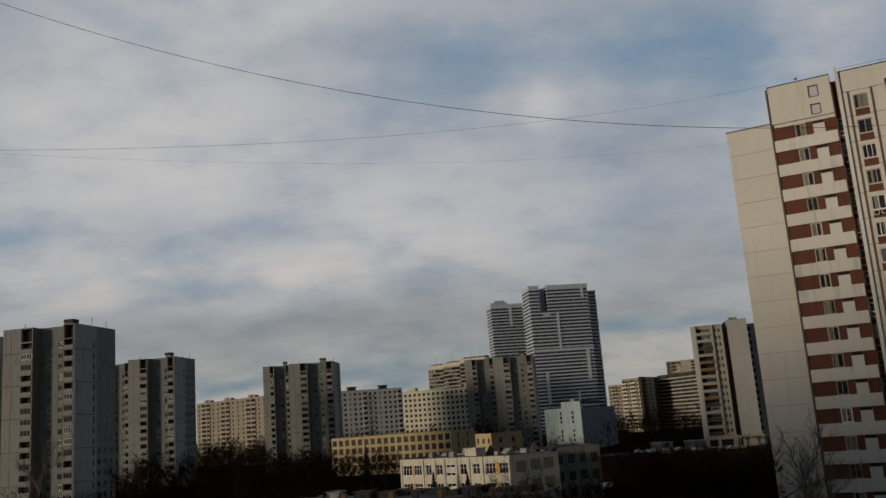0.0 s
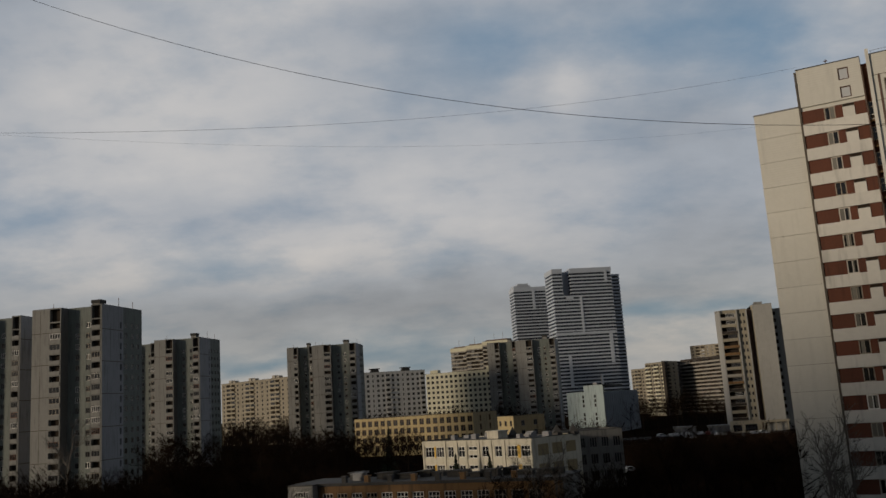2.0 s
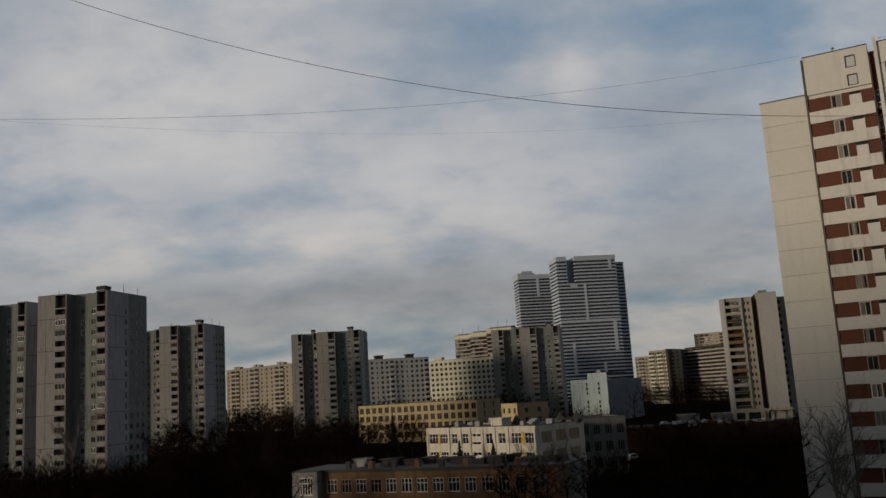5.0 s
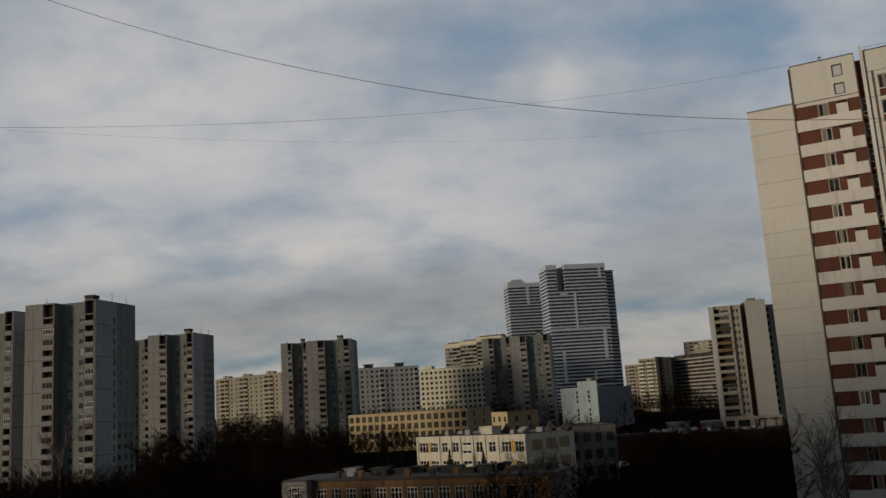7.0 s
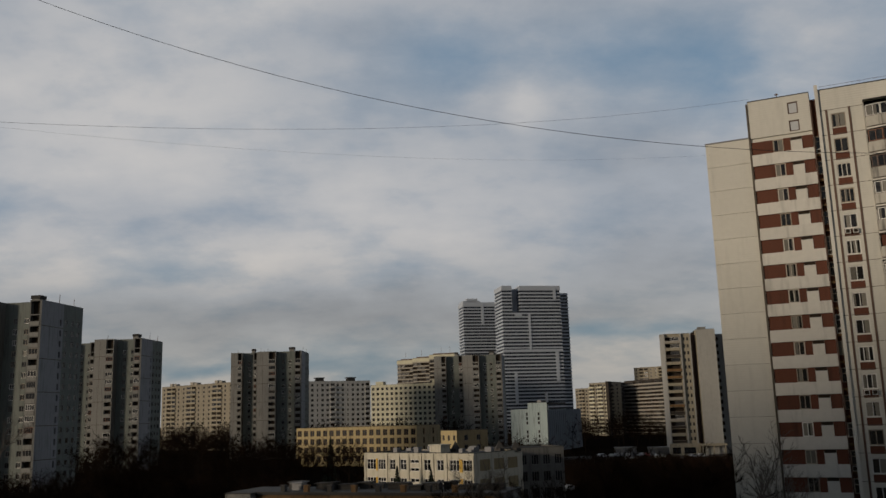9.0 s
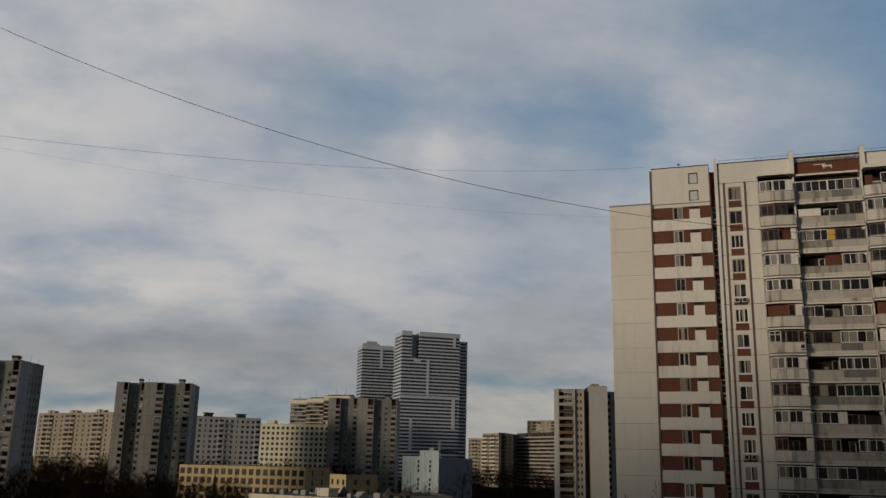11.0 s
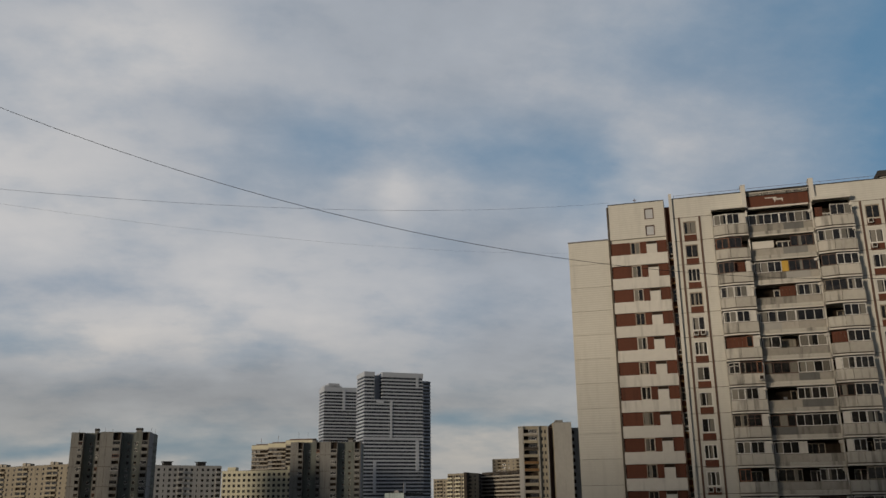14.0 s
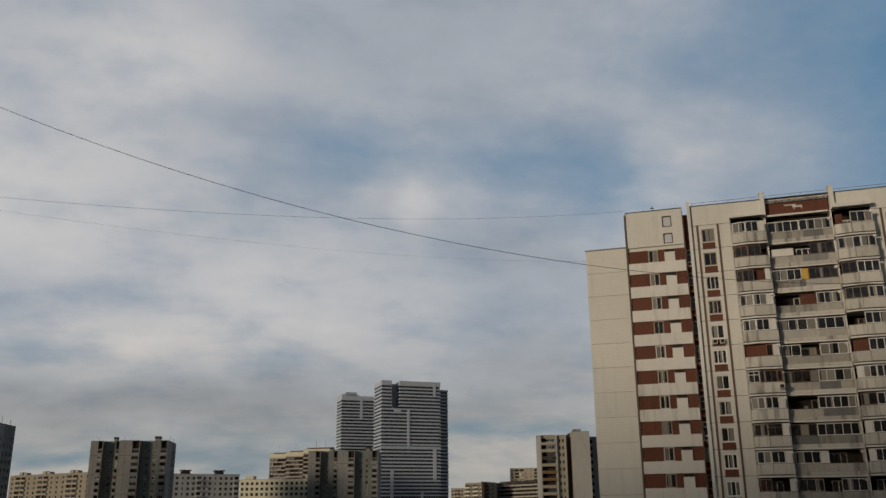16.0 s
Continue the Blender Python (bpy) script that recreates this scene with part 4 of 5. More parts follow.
facade(bm, (19.8, 5.0), (1, 0), 7.5, 0, top - 0.3, [(0.7, 1.9, 4.6 + st * k + 0.8, 4.6 + st * k + 2.2, 0.5) for k in range(n)], slot=0, back=1)
facade(bm, (27.3, 5.0), (0, 1), 11.0, 0, top - 0.3)
facade(bm, (27.3, 16.0), (-1, 0), 7.5, 0, top - 0.3)
quad(bm, ((19.8, 5.0, top - 0.3), (27.3, 5.0, top - 0.3), (27.3, 16.0, top - 0.3), (19.8, 16.0, top - 0.3)))
part("side_wing", bm, (GREY_LIGHT, RECESS), pale_tower, "set-back side wing, its shade painted grey")
for x in (0.0, 6.3, 10.0):
    bm = bmesh.new()
    box(bm, x, x + 0.5, -0.9 if x < 7 else -0.25, 0.0, 4.4, top)
    part("pier", bm, PALE_SIDE, pale_tower)
bals = [slab("balcony_parapet", 0.5, 6.2, -0.85 - 0.1 * i, -0.75, 0.0, 0.95, m) for i, m in enumerate((PALE_TAN, FAR_GREY, FAR_BROWN, OCHRE_DARK))]
balf = slab("balcony_slab", 0.5, 6.2, -0.85, 0.0, -0.15, 0.0, PALE_TAN)
for k in range(n):
    z = 4.6 + st * k
    part("balcony_parapet", rng.choice(bals), None, pale_tower, at=pose(0, 0, z))
    part("balcony_slab", balf, None, pale_tower, at=pose(0, 0, z))
    for c0, wd in ((7.95, 0.7), (9.25, 0.7)):
        put_window(pale_tower, c0, 0.15, z + 0.9, 0, wd, 1.3, 1, FARWIN, 0.1)
    if rng.random() < 0.6:
        put_window(pale_tower, 4.3, 0.05, z + 1.0, 0, 3.4, 1.4, 5, rng.choice((FARWIN, (WHITE_FRAME, GLASS))), 0.1, name="balcony_glazing")
    for s in (1.5, 8.0, 11.5):
        put_window(pale_tower, 19.7, -1.0 + s + 0.8, z + 0.9, 90, 1.6, 1.4, 2, FARWIN, 0.1)
bm = bmesh.new()
facade(bm, (-0.6, -2.2), (1, 0), 11.4, 0, 4.4, ((0.8, 4.0, 0.6, 3.0, 0.2), (5.2, 9.6, 0.6, 3.0, 0.2)), slot=0, back=1)
quad(bm, ((-0.6, 0, 0), (-0.6, -2.2, 0), (-0.6, -2.2, 4.4), (-0.6, 0, 4.4)))
quad(bm, ((10.8, -2.2, 0), (10.8, 0, 0), (10.8, 0, 4.4), (10.8, -2.2, 4.4)))
quad(bm, ((-0.6, -2.2, 4.4), (10.8, -2.2, 4.4), (10.8, 0, 4.4), (-0.6, 0, 4.4)))
part("entrance_building", bm, (PALE_TAN, GLASS), pale_tower)
bm = bmesh.new()
box(bm, 10.8, 20.5, -4.0, -1.0, 3.4, 4.2)
for x in (11.4, 15.5, 19.8):
    box(bm, x - 0.2, x + 0.2, -3.8, -3.4, 0, 3.4)
part("entrance_canopy", bm, PALE_TAN, pale_tower)

# ---- white banded high-rises ----
def banded_tower(label, b0, d0, w, dp, top, bearing_x, strips, storeys, slot=None):
    """A glazed body with white storey bands; strips: x0, x1, z0, z1 on its front; slot: a deep notch x0, x1, z0 below the crown."""
    cx, cy = polar(b0, d0)
    t = thing("high_rise", label, "high-rise", cx, cy, bearing_x, group="white banded high-rises")
    st = (top - 4.5) / storeys
    runs = [(0.0, w)] if slot is None else [(0.0, slot[0]), (slot[1], w)]
    bodies = [(0.6, w - 0.6, 0.6, 0, top - 1.0, TOWER_GLASS)]
    if slot is not None:
        bodies = [(0.6, w - 0.6, 0.6, 0, slot[2], TOWER_GLASS), (slot[0] - 0.5, slot[1] + 0.5, 9.0, slot[2], top - 2.0, BAND_DARK)]
        bodies += [(a + 0.6, b - 0.6, 0.6, slot[2], top - 1.0, TOWER_GLASS) for a, b in runs]
    for x0, x1, y0, z0, z1, skin in bodies:
        bm = bmesh.new()
        box(bm, x0, x1, y0, dp - 0.6, z0, z1)
        part("glazed_body" if skin is TOWER_GLASS else "slot_wall", bm, skin, t, "dark continuous glazing" if skin is TOWER_GLASS else "grey back wall of a deep notch")

    def band_mesh(x0, x1):
        b = bmesh.new()
        box(b, x0, x1, 0, dp, 0, st * 0.42)
        return mesh_of("band", b, BAND)

    whole, cut = band_mesh(0.0, w), [band_mesh(*q) for q in runs]
    for k in range(storeys):
        for me in (cut if slot and k * st > slot[2] else [whole]):
            part("band", me, None, t, at=pose(0, 0, k * st))
    piers = bmesh.new()
    for i in range(1, int(w / 2.4)):
        box(piers, i * 2.4 - 0.16, i * 2.4 + 0.16, 0.35, 0.6, 0, slot[2] if slot and slot[0] < i * 2.4 < slot[1] else top - 4.0)
    part("mullions", piers, TEAL_DARK, t, "grey mullions between the panes", kind="stuff")
    for a, b in runs:
        bm = bmesh.new()
        box(bm, a, b, 0, dp, storeys * st, top)
        part("crown", bm, BAND, t)
    for x0, x1, z0, z1 in strips:
        bm = bmesh.new()
        box(bm, x0, x1, -0.5, 0.35, z0, z1)
        part("white_strip", bm, BAND, t)
    return t


big = banded_tower("tall white high-rise with dark window bands", 5.23, 818, 58.0, 28.0, 137.0, 80.0,
                   ((25.2, 27.4, 76, 110), (12.2, 19.0, 108.2, 110.6), (-0.5, 58.0, 74.2, 76.6), (50.5, 53.6, 47, 74.5), (9.4, 12.2, 27, 55), (38.3, 40.4, 24, 37), (51.0, 53.4, 124, 134)), 41, (10.0, 17.4, 110.4))
bm = bmesh.new()
for x in (18.5, 22.5, 25.0):
    box(bm, x, x + 2.0, 8, 10, 135.8, 138.6 - 0.04 * x)
part("roof_plant", bm, BAND_DARK, big)
bm = bmesh.new()
box(bm, 57.6, 68.0, 8.5, 27.0, 0, 131)
side_body = part("side_body", bm, TOWER_GLASS, big, "darker set-back wing")
bm = bmesh.new()
box(bm, 58.1, 68.5, 8.0, 27.4, 0, 1.35)
side_band = mesh_of("band", bm, BAND)
for k in range(41):
    part("band", side_band, None, side_body, at=pose(0, 0, k * 3.23))
small = banded_tower("white high-rise with dark window bands behind another", 2.65, 905, 44.0, 24.0, 133.6, 80.0, ((19.5, 22.2, 111, 131),), 40)
for x0, x1, z1 in ((0.5, 18.5, 135.4), (4.5, 16.0, 137.6)):
    bm = bmesh.new()
    box(bm, x0, x1, 1.0, 20, 132.4, z1)
    part("crown_block", bm, BAND, small)

# ---- pale teal and grey-blue building ----
cx, cy = polar(5.50, 412)
teal = thing("office_building", "pale teal clad building with two slots of windows", "office building", cx, cy, 116)
bm = bmesh.new()
slots = [(s, s + 0.9, 2.5 + 2.0 * k, 3.9 + 2.0 * k, 0.2) for s in (7.4, 13.0) for k in range(8) if not (k == 4)]
facade(bm, (0, 0), (1, 0), 8.4, 0, 19.5, [h for h in slots if h[0] < 8 and h[1] < 8.4], slot=0, back=1)
facade(bm, (8.4, 0), (1, 0), 9.2, 0, 22.2, [(h[0] - 8.4, h[1] - 8.4, *h[2:]) for h in slots if h[0] > 8.4], slot=0, back=1)
quad(bm, ((8.4, 30, 19.5), (8.4, 0, 19.5), (8.4, 0, 22.2), (8.4, 30, 22.2)))
facade(bm, (0, 30), (0, -1), 30, 0, 19.5)
facade(bm, (17.6, 30), (-1, 0), 17.6, 0, 19.5)
part("wall", bm, (TEAL, GLASS), teal)
for s in (7.4, 13.0):
    for k in range(8):
        if k != 4:
            put_window(teal, s + 0.45, 0.15, 2.5 + 2.0 * k, 0, 0.9, 1.4, 1, FARWIN, 0.1)
bm = bmesh.new()
facade(bm, (17.6, 0), (0, 1), 55, 0, 19.0, slot=0)
side_wall = part("ribbed_side_wall", bm, TEAL_DARK, teal, "ribbed blue-grey side wall")
rib = slab("rib", 17.6, 17.85, 0.0, 0.3, 0.0, 18.6, TEAL_DARK)
for i in range(18):
    part("rib", rib, None, side_wall, at=pose(0, 0.5 + i * 3, 0))
bm = bmesh.new()
box(bm, 0.2, 8.3, 0.2, 30, 18.2, 18.9)
box(bm, 8.6, 17.5, 0.2, 30, 21.6, 22.3)
box(bm, 8.6, 17.5, 30, 55, 18.2, 19.1)
part("roof", bm, ROOFING, teal)
bm = bmesh.new()
box(bm, 17.0, 17.15, 1.0, 1.15, 22.3, 27.0)
part("mast", bm, METAL, teal)
bm = bmesh.new()
box(bm, 12.0, 14.0, 3.0, 5.0, 22.3, 23.4)
part("roof_box", bm, METAL, teal)

# ---- ochre four-storey school ----
ochre, ow = slab_block("school", "long ochre four-storey school with tall windows", -8.25, 350, -0.60, 322, 14.35, 4, 18, OCHRE, win=(1.95, 2.2), dp=19, side=OCHRE_SHADED, frames=(OCHRE_DARK, GLASS), z0=0.8, lights=2)
slab_block("school_annex", "low ochre annex building with a flat roof", 0.95, 272, 1.97, 264, 13.1, 4, 3, OCHRE, win=(1.2, 1.6), dp=11, side=OCHRE_SHADED, z0=0.6)

# ---- white and yellow school ----
x0, y0 = polar(-3.94, 170.6)
x1, y1 = polar(3.04, 152.6)
sw = math.hypot(x1 - x0, y1 - y0)
sb = math.degrees(math.atan2(x1 - x0, y1 - y0))
white_school = thing("kindergarten", "white three-storey kindergarten with yellow panels between windows", "kindergarten", x0, y0, sb)
bays = ((0.02, 0.11, 1), (0.13, 0.205, 1), (0.245, 0.30, 0), (0.345, 0.405, 0), (0.44, 0.52, 2), (0.565, 0.625, 0), (0.68, 0.74, 0), (0.79, 0.875, 1), (0.905, 0.985, 1))
holes = []
for a, b, kind in bays:
    for k in range(3):
        z = 0.9 + 3.3 * k
        if kind == 2:
            holes += [(a * sw, b * sw, z + 0.3, z + 0.95, 0.2), (a * sw, b * sw, z + 1.7, z + 2.4, 0.2)]
        else:
            holes.append((a * sw, b * sw, z + 0.5, z + 2.4, 0.2))
bm = bmesh.new()
facade(bm, (0, 0), (1, 0), sw, 0, 11.0, holes, slot=0, back=2)
sd = 14.0
side_holes = [(s, s + 3.0, 0.9 + 3.3 * k + 0.5, 0.9 + 3.3 * k + 2.4, 0.2) for s in (1.5, 5.5, 9.5) for k in range(3)]
facade(bm, (sw, 0), (0, 1), sd, 0, 11.0, side_holes, slot=1, back=2)
facade(bm, (sw, sd), (-1, 0), sw, 0, 11.0)
facade(bm, (0, sd), (0, -1), sd, 0, 11.0)
part("wall", bm, (SCHOOL_WHITE, SCHOOL_WHITE, RECESS), white_school)
for a, b, kind in bays:
    for k in range(3):
        z = 0.9 + 3.3 * k
        c0 = (a + b) / 2 * sw
        if kind == 2:
            put_window(white_school, c0, 0.15, z + 0.3, 0, (b - a) * sw, 0.65, 2, (WHITE_FRAME, GLASS), 0.1)
            put_window(white_school, c0, 0.15, z + 1.7, 0, (b - a) * sw, 0.7, 2, (WHITE_FRAME, GLASS), 0.1)
        else:
            put_window(white_school, c0, 0.15, z + 0.5, 0, (b - a) * sw, 1.9, 3 if kind else 2, (WHITE_FRAME, GLASS), 0.085, 0.62)
# side panels: yellow in shade, painted with the darker ochre
for s in (1.5, 5.5, 9.5):
    for k in range(3):
        bm = bmesh.new()
        box(bm, sw - 0.14, sw - 0.04, s, s + 3.0, 0.9 + 3.3 * k + 0.5, 0.9 + 3.3 * k + 2.4)
        part("yellow_panel", bm, OCHRE_SHADED, white_school)
for a, b in ((0.113, 0.128), (0.877, 0.903)):
    for k in range(3):
        bm = bmesh.new()
        box(bm, a * sw, b * sw, -0.05, 0.0, 0.9 + 3.3 * k + 0.3, 0.9 + 3.3 * k + 2.5)
        part("yellow_panel", bm, SCHOOL_YELLOW, white_school)
for k in range(1, 4):
    bm = bmesh.new()
    box(bm, -0.1, sw + 0.1, -0.12, 0.0, 0.9 + 3.3 * k - 0.25, 0.9 + 3.3 * k - 0.05)
    part("string_course", bm, SCHOOL_WHITE, white_school)
for a in (0.0, 0.215, 0.33, 0.42, 0.535, 0.645, 0.76, 0.985):
    bm = bmesh.new()
    box(bm, a * sw, a * sw + 0.35, -0.18, 0.0, 0, 10.9)
    part("pilaster", bm, SCHOOL_WHITE, white_school)
flat_roof(white_school, 0, sw, 0, sd, 11.004, ROOF_GREY)
bm = bmesh.new()
box(bm, 0.52 * sw, 0.62 * sw, 3.0, 5.5, 11.0, 12.2)
box(bm, 0.51 * sw, 0.63 * sw, 2.8, 5.7, 12.2, 12.4)
part("roof_house", bm, SCHOOL_WHITE, white_school)
for fx, yy in ((0.61, 7.5), (0.92, 10.0), (0.985, 12.6)):
    bm = bmesh.new()
    bmesh.ops.create_cone(bm, cap_ends=True, segments=4, radius1=1.1, radius2=0.05, depth=1.4, matrix=Matrix.Translation((fx * sw, yy, 12.1)))
    box(bm, fx * sw - 0.7, fx * sw + 0.7, yy - 0.7, yy + 0.7, 10.8, 11.45)
    part("roof_turret", bm, ROOF_GREY, white_school, "grey pyramid roof turret")
for i in range(9):
    bm = bmesh.new()
    bx0 = rng.uniform(0.05, 0.95) * sw
    by0 = rng.uniform(3, 11)
    box(bm, bx0, bx0 + rng.uniform(0.6, 1.8), by0, by0 + 1.0, 10.9, 11.0 + rng.uniform(0.4, 0.9))
    part("roof_vent", bm, METAL, white_school)
# white wing given grey panels: its dimness is painted shade
slab_block("kindergarten_wing", "white side wing of the kindergarten, its shade painted grey", 5.05, 168, 8.75, 172, 11.1, 3, 5, GREY_PANEL, win=(1.5, 1.9), dp=12, z0=0.9, lights=3)

# ---- near two-storey building with a cluttered roof ----
x0, y0 = polar(-12.26, 139.0)
x1, y1 = polar(4.77, 120.5)
nw = math.hypot(x1 - x0, y1 - y0)
nb = math.degrees(math.atan2(x1 - x0, y1 - y0))
low = thing("nursery_school", "low brown and white two-storey nursery school under a cluttered flat roof", "nursery school", x0, y0, nb)
holes = []
bays = [(0.142 + 0.0588 * i) for i in range(14)]
for f in bays:
    if f > 0.13:
        holes += [(f * nw - 0.9, f * nw + 0.9, 0.8, 2.6, 0.2), (f * nw - 0.9, f * nw + 0.9, 3.7, 5.7, 0.2)]
bm = bmesh.new()
facade(bm, (4.4, 0), (1, 0), nw - 4.4, 0, 7.0, [(h[0] - 4.4, h[1] - 4.4, *h[2:]) for h in holes], slot=0, back=2)
facade(bm, (0, -1.5), (1, 0), 4.4, 0, 7.0, ((1.2, 3.6, 3.6, 6.2, 0.2), (1.2, 3.6, 0.6, 2.6, 0.2)), slot=1, back=2)
quad(bm, ((4.4, -1.5, 0), (4.4, 0, 0), (4.4, 0, 7.0), (4.4, -1.5, 7.0)), 1)
facade(bm, (nw, 0), (0, 1), 9, 0, 7.0, slot=1)
facade(bm, (nw, 9), (-1, 0), nw, 0, 7.0, slot=1)
facade(bm, (0, 9), (0, -1), 10.5, 0, 7.0, slot=1)
part("wall", bm, (OCHRE_DARK, GREY_LIGHT, RECESS), low)
for f in bays:
    if f > 0.13:
        for z, hh in ((0.8, 1.8), (3.7, 2.0)):
            put_window(low, f * nw, 0.15, z, 0, 1.8, hh, 3, (OLD_FRAME if f < 0.34 or f > 0.62 else WHITE_FRAME, GLASS), 0.11, 0.66)
for z, hh in ((3.6, 2.6), (0.6, 2.0)):
    put_window(low, 2.4, -1.35, z, 0, 2.4, hh, 5, (WHITE_FRAME, GLASS), 0.12, 0.66)
bm = bmesh.new()
box(bm, -0.2, 4.6, -1.7, 0.0, 7.0, 7.15)
box(bm, -0.2, nw + 0.2, 0.004, 9.2, 7.0, 7.18)
box(bm, 4.6, nw + 0.2, -0.25, 0.0, 6.75, 7.18)
part("roof", bm, ROOF_GREY, low)
for i in range(15):
    fx = (0.16 + 0.055 * i + rng.uniform(-0.012, 0.012)) * nw
    bm = bmesh.new()
    hh = rng.uniform(0.5, 0.95)
    ln = rng.uniform(1.4, 2.6)
    box(bm, fx, fx + ln, 0, 1.6, 0, hh)
    v = [bm.verts.new(p) for p in ((fx - 0.25, -0.3, hh), (fx + ln + 0.25, -0.3, hh + 0.12), (fx + ln + 0.25, 1.9, hh + 0.12), (fx - 0.25, 1.9, hh))]
    bm.faces.new(v)
    w2 = [bm.verts.new((q.co.x, q.co.y, q.co.z + 0.12)) for q in v]
    bm.faces.new(w2)
    for q in range(4):
        bm.faces.new((v[q], v[(q + 1) % 4], w2[(q + 1) % 4], w2[q]))
    part("roof_light", bm, rng.choice((ROOF_GREY, ROOF_GREY, METAL, ROOFING)), low, at=pose(0, rng.uniform(1.0, 7.2), 7.18))
for i in range(8):
    bm = bmesh.new()
    fx = (0.2 + 0.09 * i) * nw
    box(bm, fx, fx + 0.7, 0.1, 0.8, 7.18, 8.05)
    box(bm, fx - 0.1, fx + 0.8, 0.0, 0.9, 8.05, 8.15)
    part("chimney", bm, OCHRE_DARK if i % 2 else ROOF_GREY, low)


# ---- parked cars ----
PAINTS = [material("car_paint", c, 0.3, 0.05, 3.0, metal=0.2) for c in ((0.55, 0.56, 0.58), (0.30, 0.31, 0.33), (0.05, 0.05, 0.06), (0.25, 0.04, 0.04), (0.62, 0.62, 0.60))]
TYRE = material("tyre_rubber", (0.02, 0.02, 0.02), 0.9)


def car_body(bm, prof, half, slot=0):
    """Extrudes a side profile (x, z) across the car's width, drawn in at the top."""
    left = [bm.verts.new((x, -half + (0.10 if z > 0.95 else 0.0), z)) for x, z in prof]
    right = [bm.verts.new((x, half - (0.10 if z > 0.95 else 0.0), z)) for x, z in prof]
    n = len(prof)
    bm.faces.new(left)
    bm.faces.new(right[::-1])
    for i in range(n):
        bm.faces.new((left[(i + 1) % n], left[i], right[i], right[(i + 1) % n])).material_index = slot


def car(b, d, turn, paint):
    x, y = polar(b, d)
    t = new("parked_car")
    t.matrix_basis = pose(x, y, 0, 0, 0, turn)
    tagged(t, ("pale", "grey", "black", "dark red", "white")[paint] + " parked car standing on asphalt", "car", "parked cars")
    bm = bmesh.new()
    car_body(bm, ((-2.1, 0.3), (2.1, 0.3), (2.15, 0.6), (1.9, 0.78), (0.95, 0.92), (0.3, 1.42), (-1.2, 1.45), (-1.85, 0.98), (-2.15, 0.9)), 0.86)
    part("body", bm, PAINTS[paint], t)
    bm = bmesh.new()
    for sgn in (-1, 1):
        yy = sgn * 0.845
        quad(bm, ((0.7, yy, 0.95), (0.2, yy * 0.95, 1.36), (-1.1, yy * 0.95, 1.38), (-1.6, yy, 0.98)))
    quad(bm, ((0.93, -0.7, 0.97), (0.93, 0.7, 0.97), (0.36, 0.66, 1.40), (0.36, -0.66, 1.40)))
    part("windows", bm, GLASS, t)
    for wx in (-1.3, 1.35):
        for sgn in (-1, 1):
            bm = bmesh.new()
            bmesh.ops.create_cone(bm, cap_ends=True, segments=14, radius1=0.31, radius2=0.31, depth=0.2, matrix=Matrix.Translation((wx, sgn * 0.78, 0.31)) @ Matrix.Rotation(math.pi / 2, 4, "X"))
            part("wheel", bm, TYRE, t)


bm = bmesh.new()
ax, ay = polar(13.4, 352)
box(bm, ax - 34, ax + 30, ay - 42, ay + 16, 0.0, 0.02)
tagged(new("car_park", mesh_of("car_park", bm, ASPHALT)), "worn asphalt car park below the pale tower", "car park", kind="structure")
for b, d, turn, paint in ((11.2, 352, 10, 0), (11.7, 349, 80, 4), (12.0, 352, 85, 0), (12.35, 350, 95, 1), (12.7, 353, 88, 4), (13.1, 349, 85, 2), (13.5, 352, 95, 0), (13.9, 350, 90, 3), (14.3, 352, 84, 1),
                          (14.7, 338, 20, 4), (12.9, 330, 10, 0), (16.7, 336, 30, 0), (17.2, 339, 20, 4), (8.2, 188, 60, 4), (6.7, 200, 100, 1), (9.0, 205, 40, 0)):
    car(b, d, turn, paint)
# low sheds beside the car park
for b, d, w0 in ((11.9, 371, 9.0), (14.0, 366, 12.0)):
    x, y = polar(b, d)
    shed = thing("shed", "low grey shed with a flat roof by the car park", "shed", x, y, 102)
    bm = bmesh.new()
    facade(bm, (0, 0), (1, 0), w0, 0, 2.7, [(0.5 + 3 * i, 2.9 + 3 * i, 0.0, 2.2, 0.15) for i in range(int(w0 / 3))], back=1)
    facade(bm, (w0, 0), (0, 1), 5, 0, 2.7)
    facade(bm, (w0, 5), (-1, 0), w0, 0, 2.7)
    facade(bm, (0, 5), (0, -1), 5, 0, 2.7)
    part("wall", bm, (GREY_LIGHT, METAL), shed)
    bm = bmesh.new()
    box(bm, -0.2, w0 + 0.2, -0.3, 5.2, 2.7, 2.85)
    part("roof", bm, METAL, shed)

# ---- bare trees ----
def limb(rows, faces, a, b, ra, rb, sides):
    ax = (b - a).normalized()
    u = ax.orthogonal().normalized()
    v = ax.cross(u)
    i0 = len(rows)
    for p, r in ((a, ra), (b, rb)):
        for k in range(sides):
            an = 2 * math.pi * k / sides
            rows.append(p + (u * math.cos(an) + v * math.sin(an)) * r)
    for k in range(sides):
        q = (k + 1) % sides
        faces.append((i0 + k, i0 + q, i0 + sides + q, i0 + sides + k))


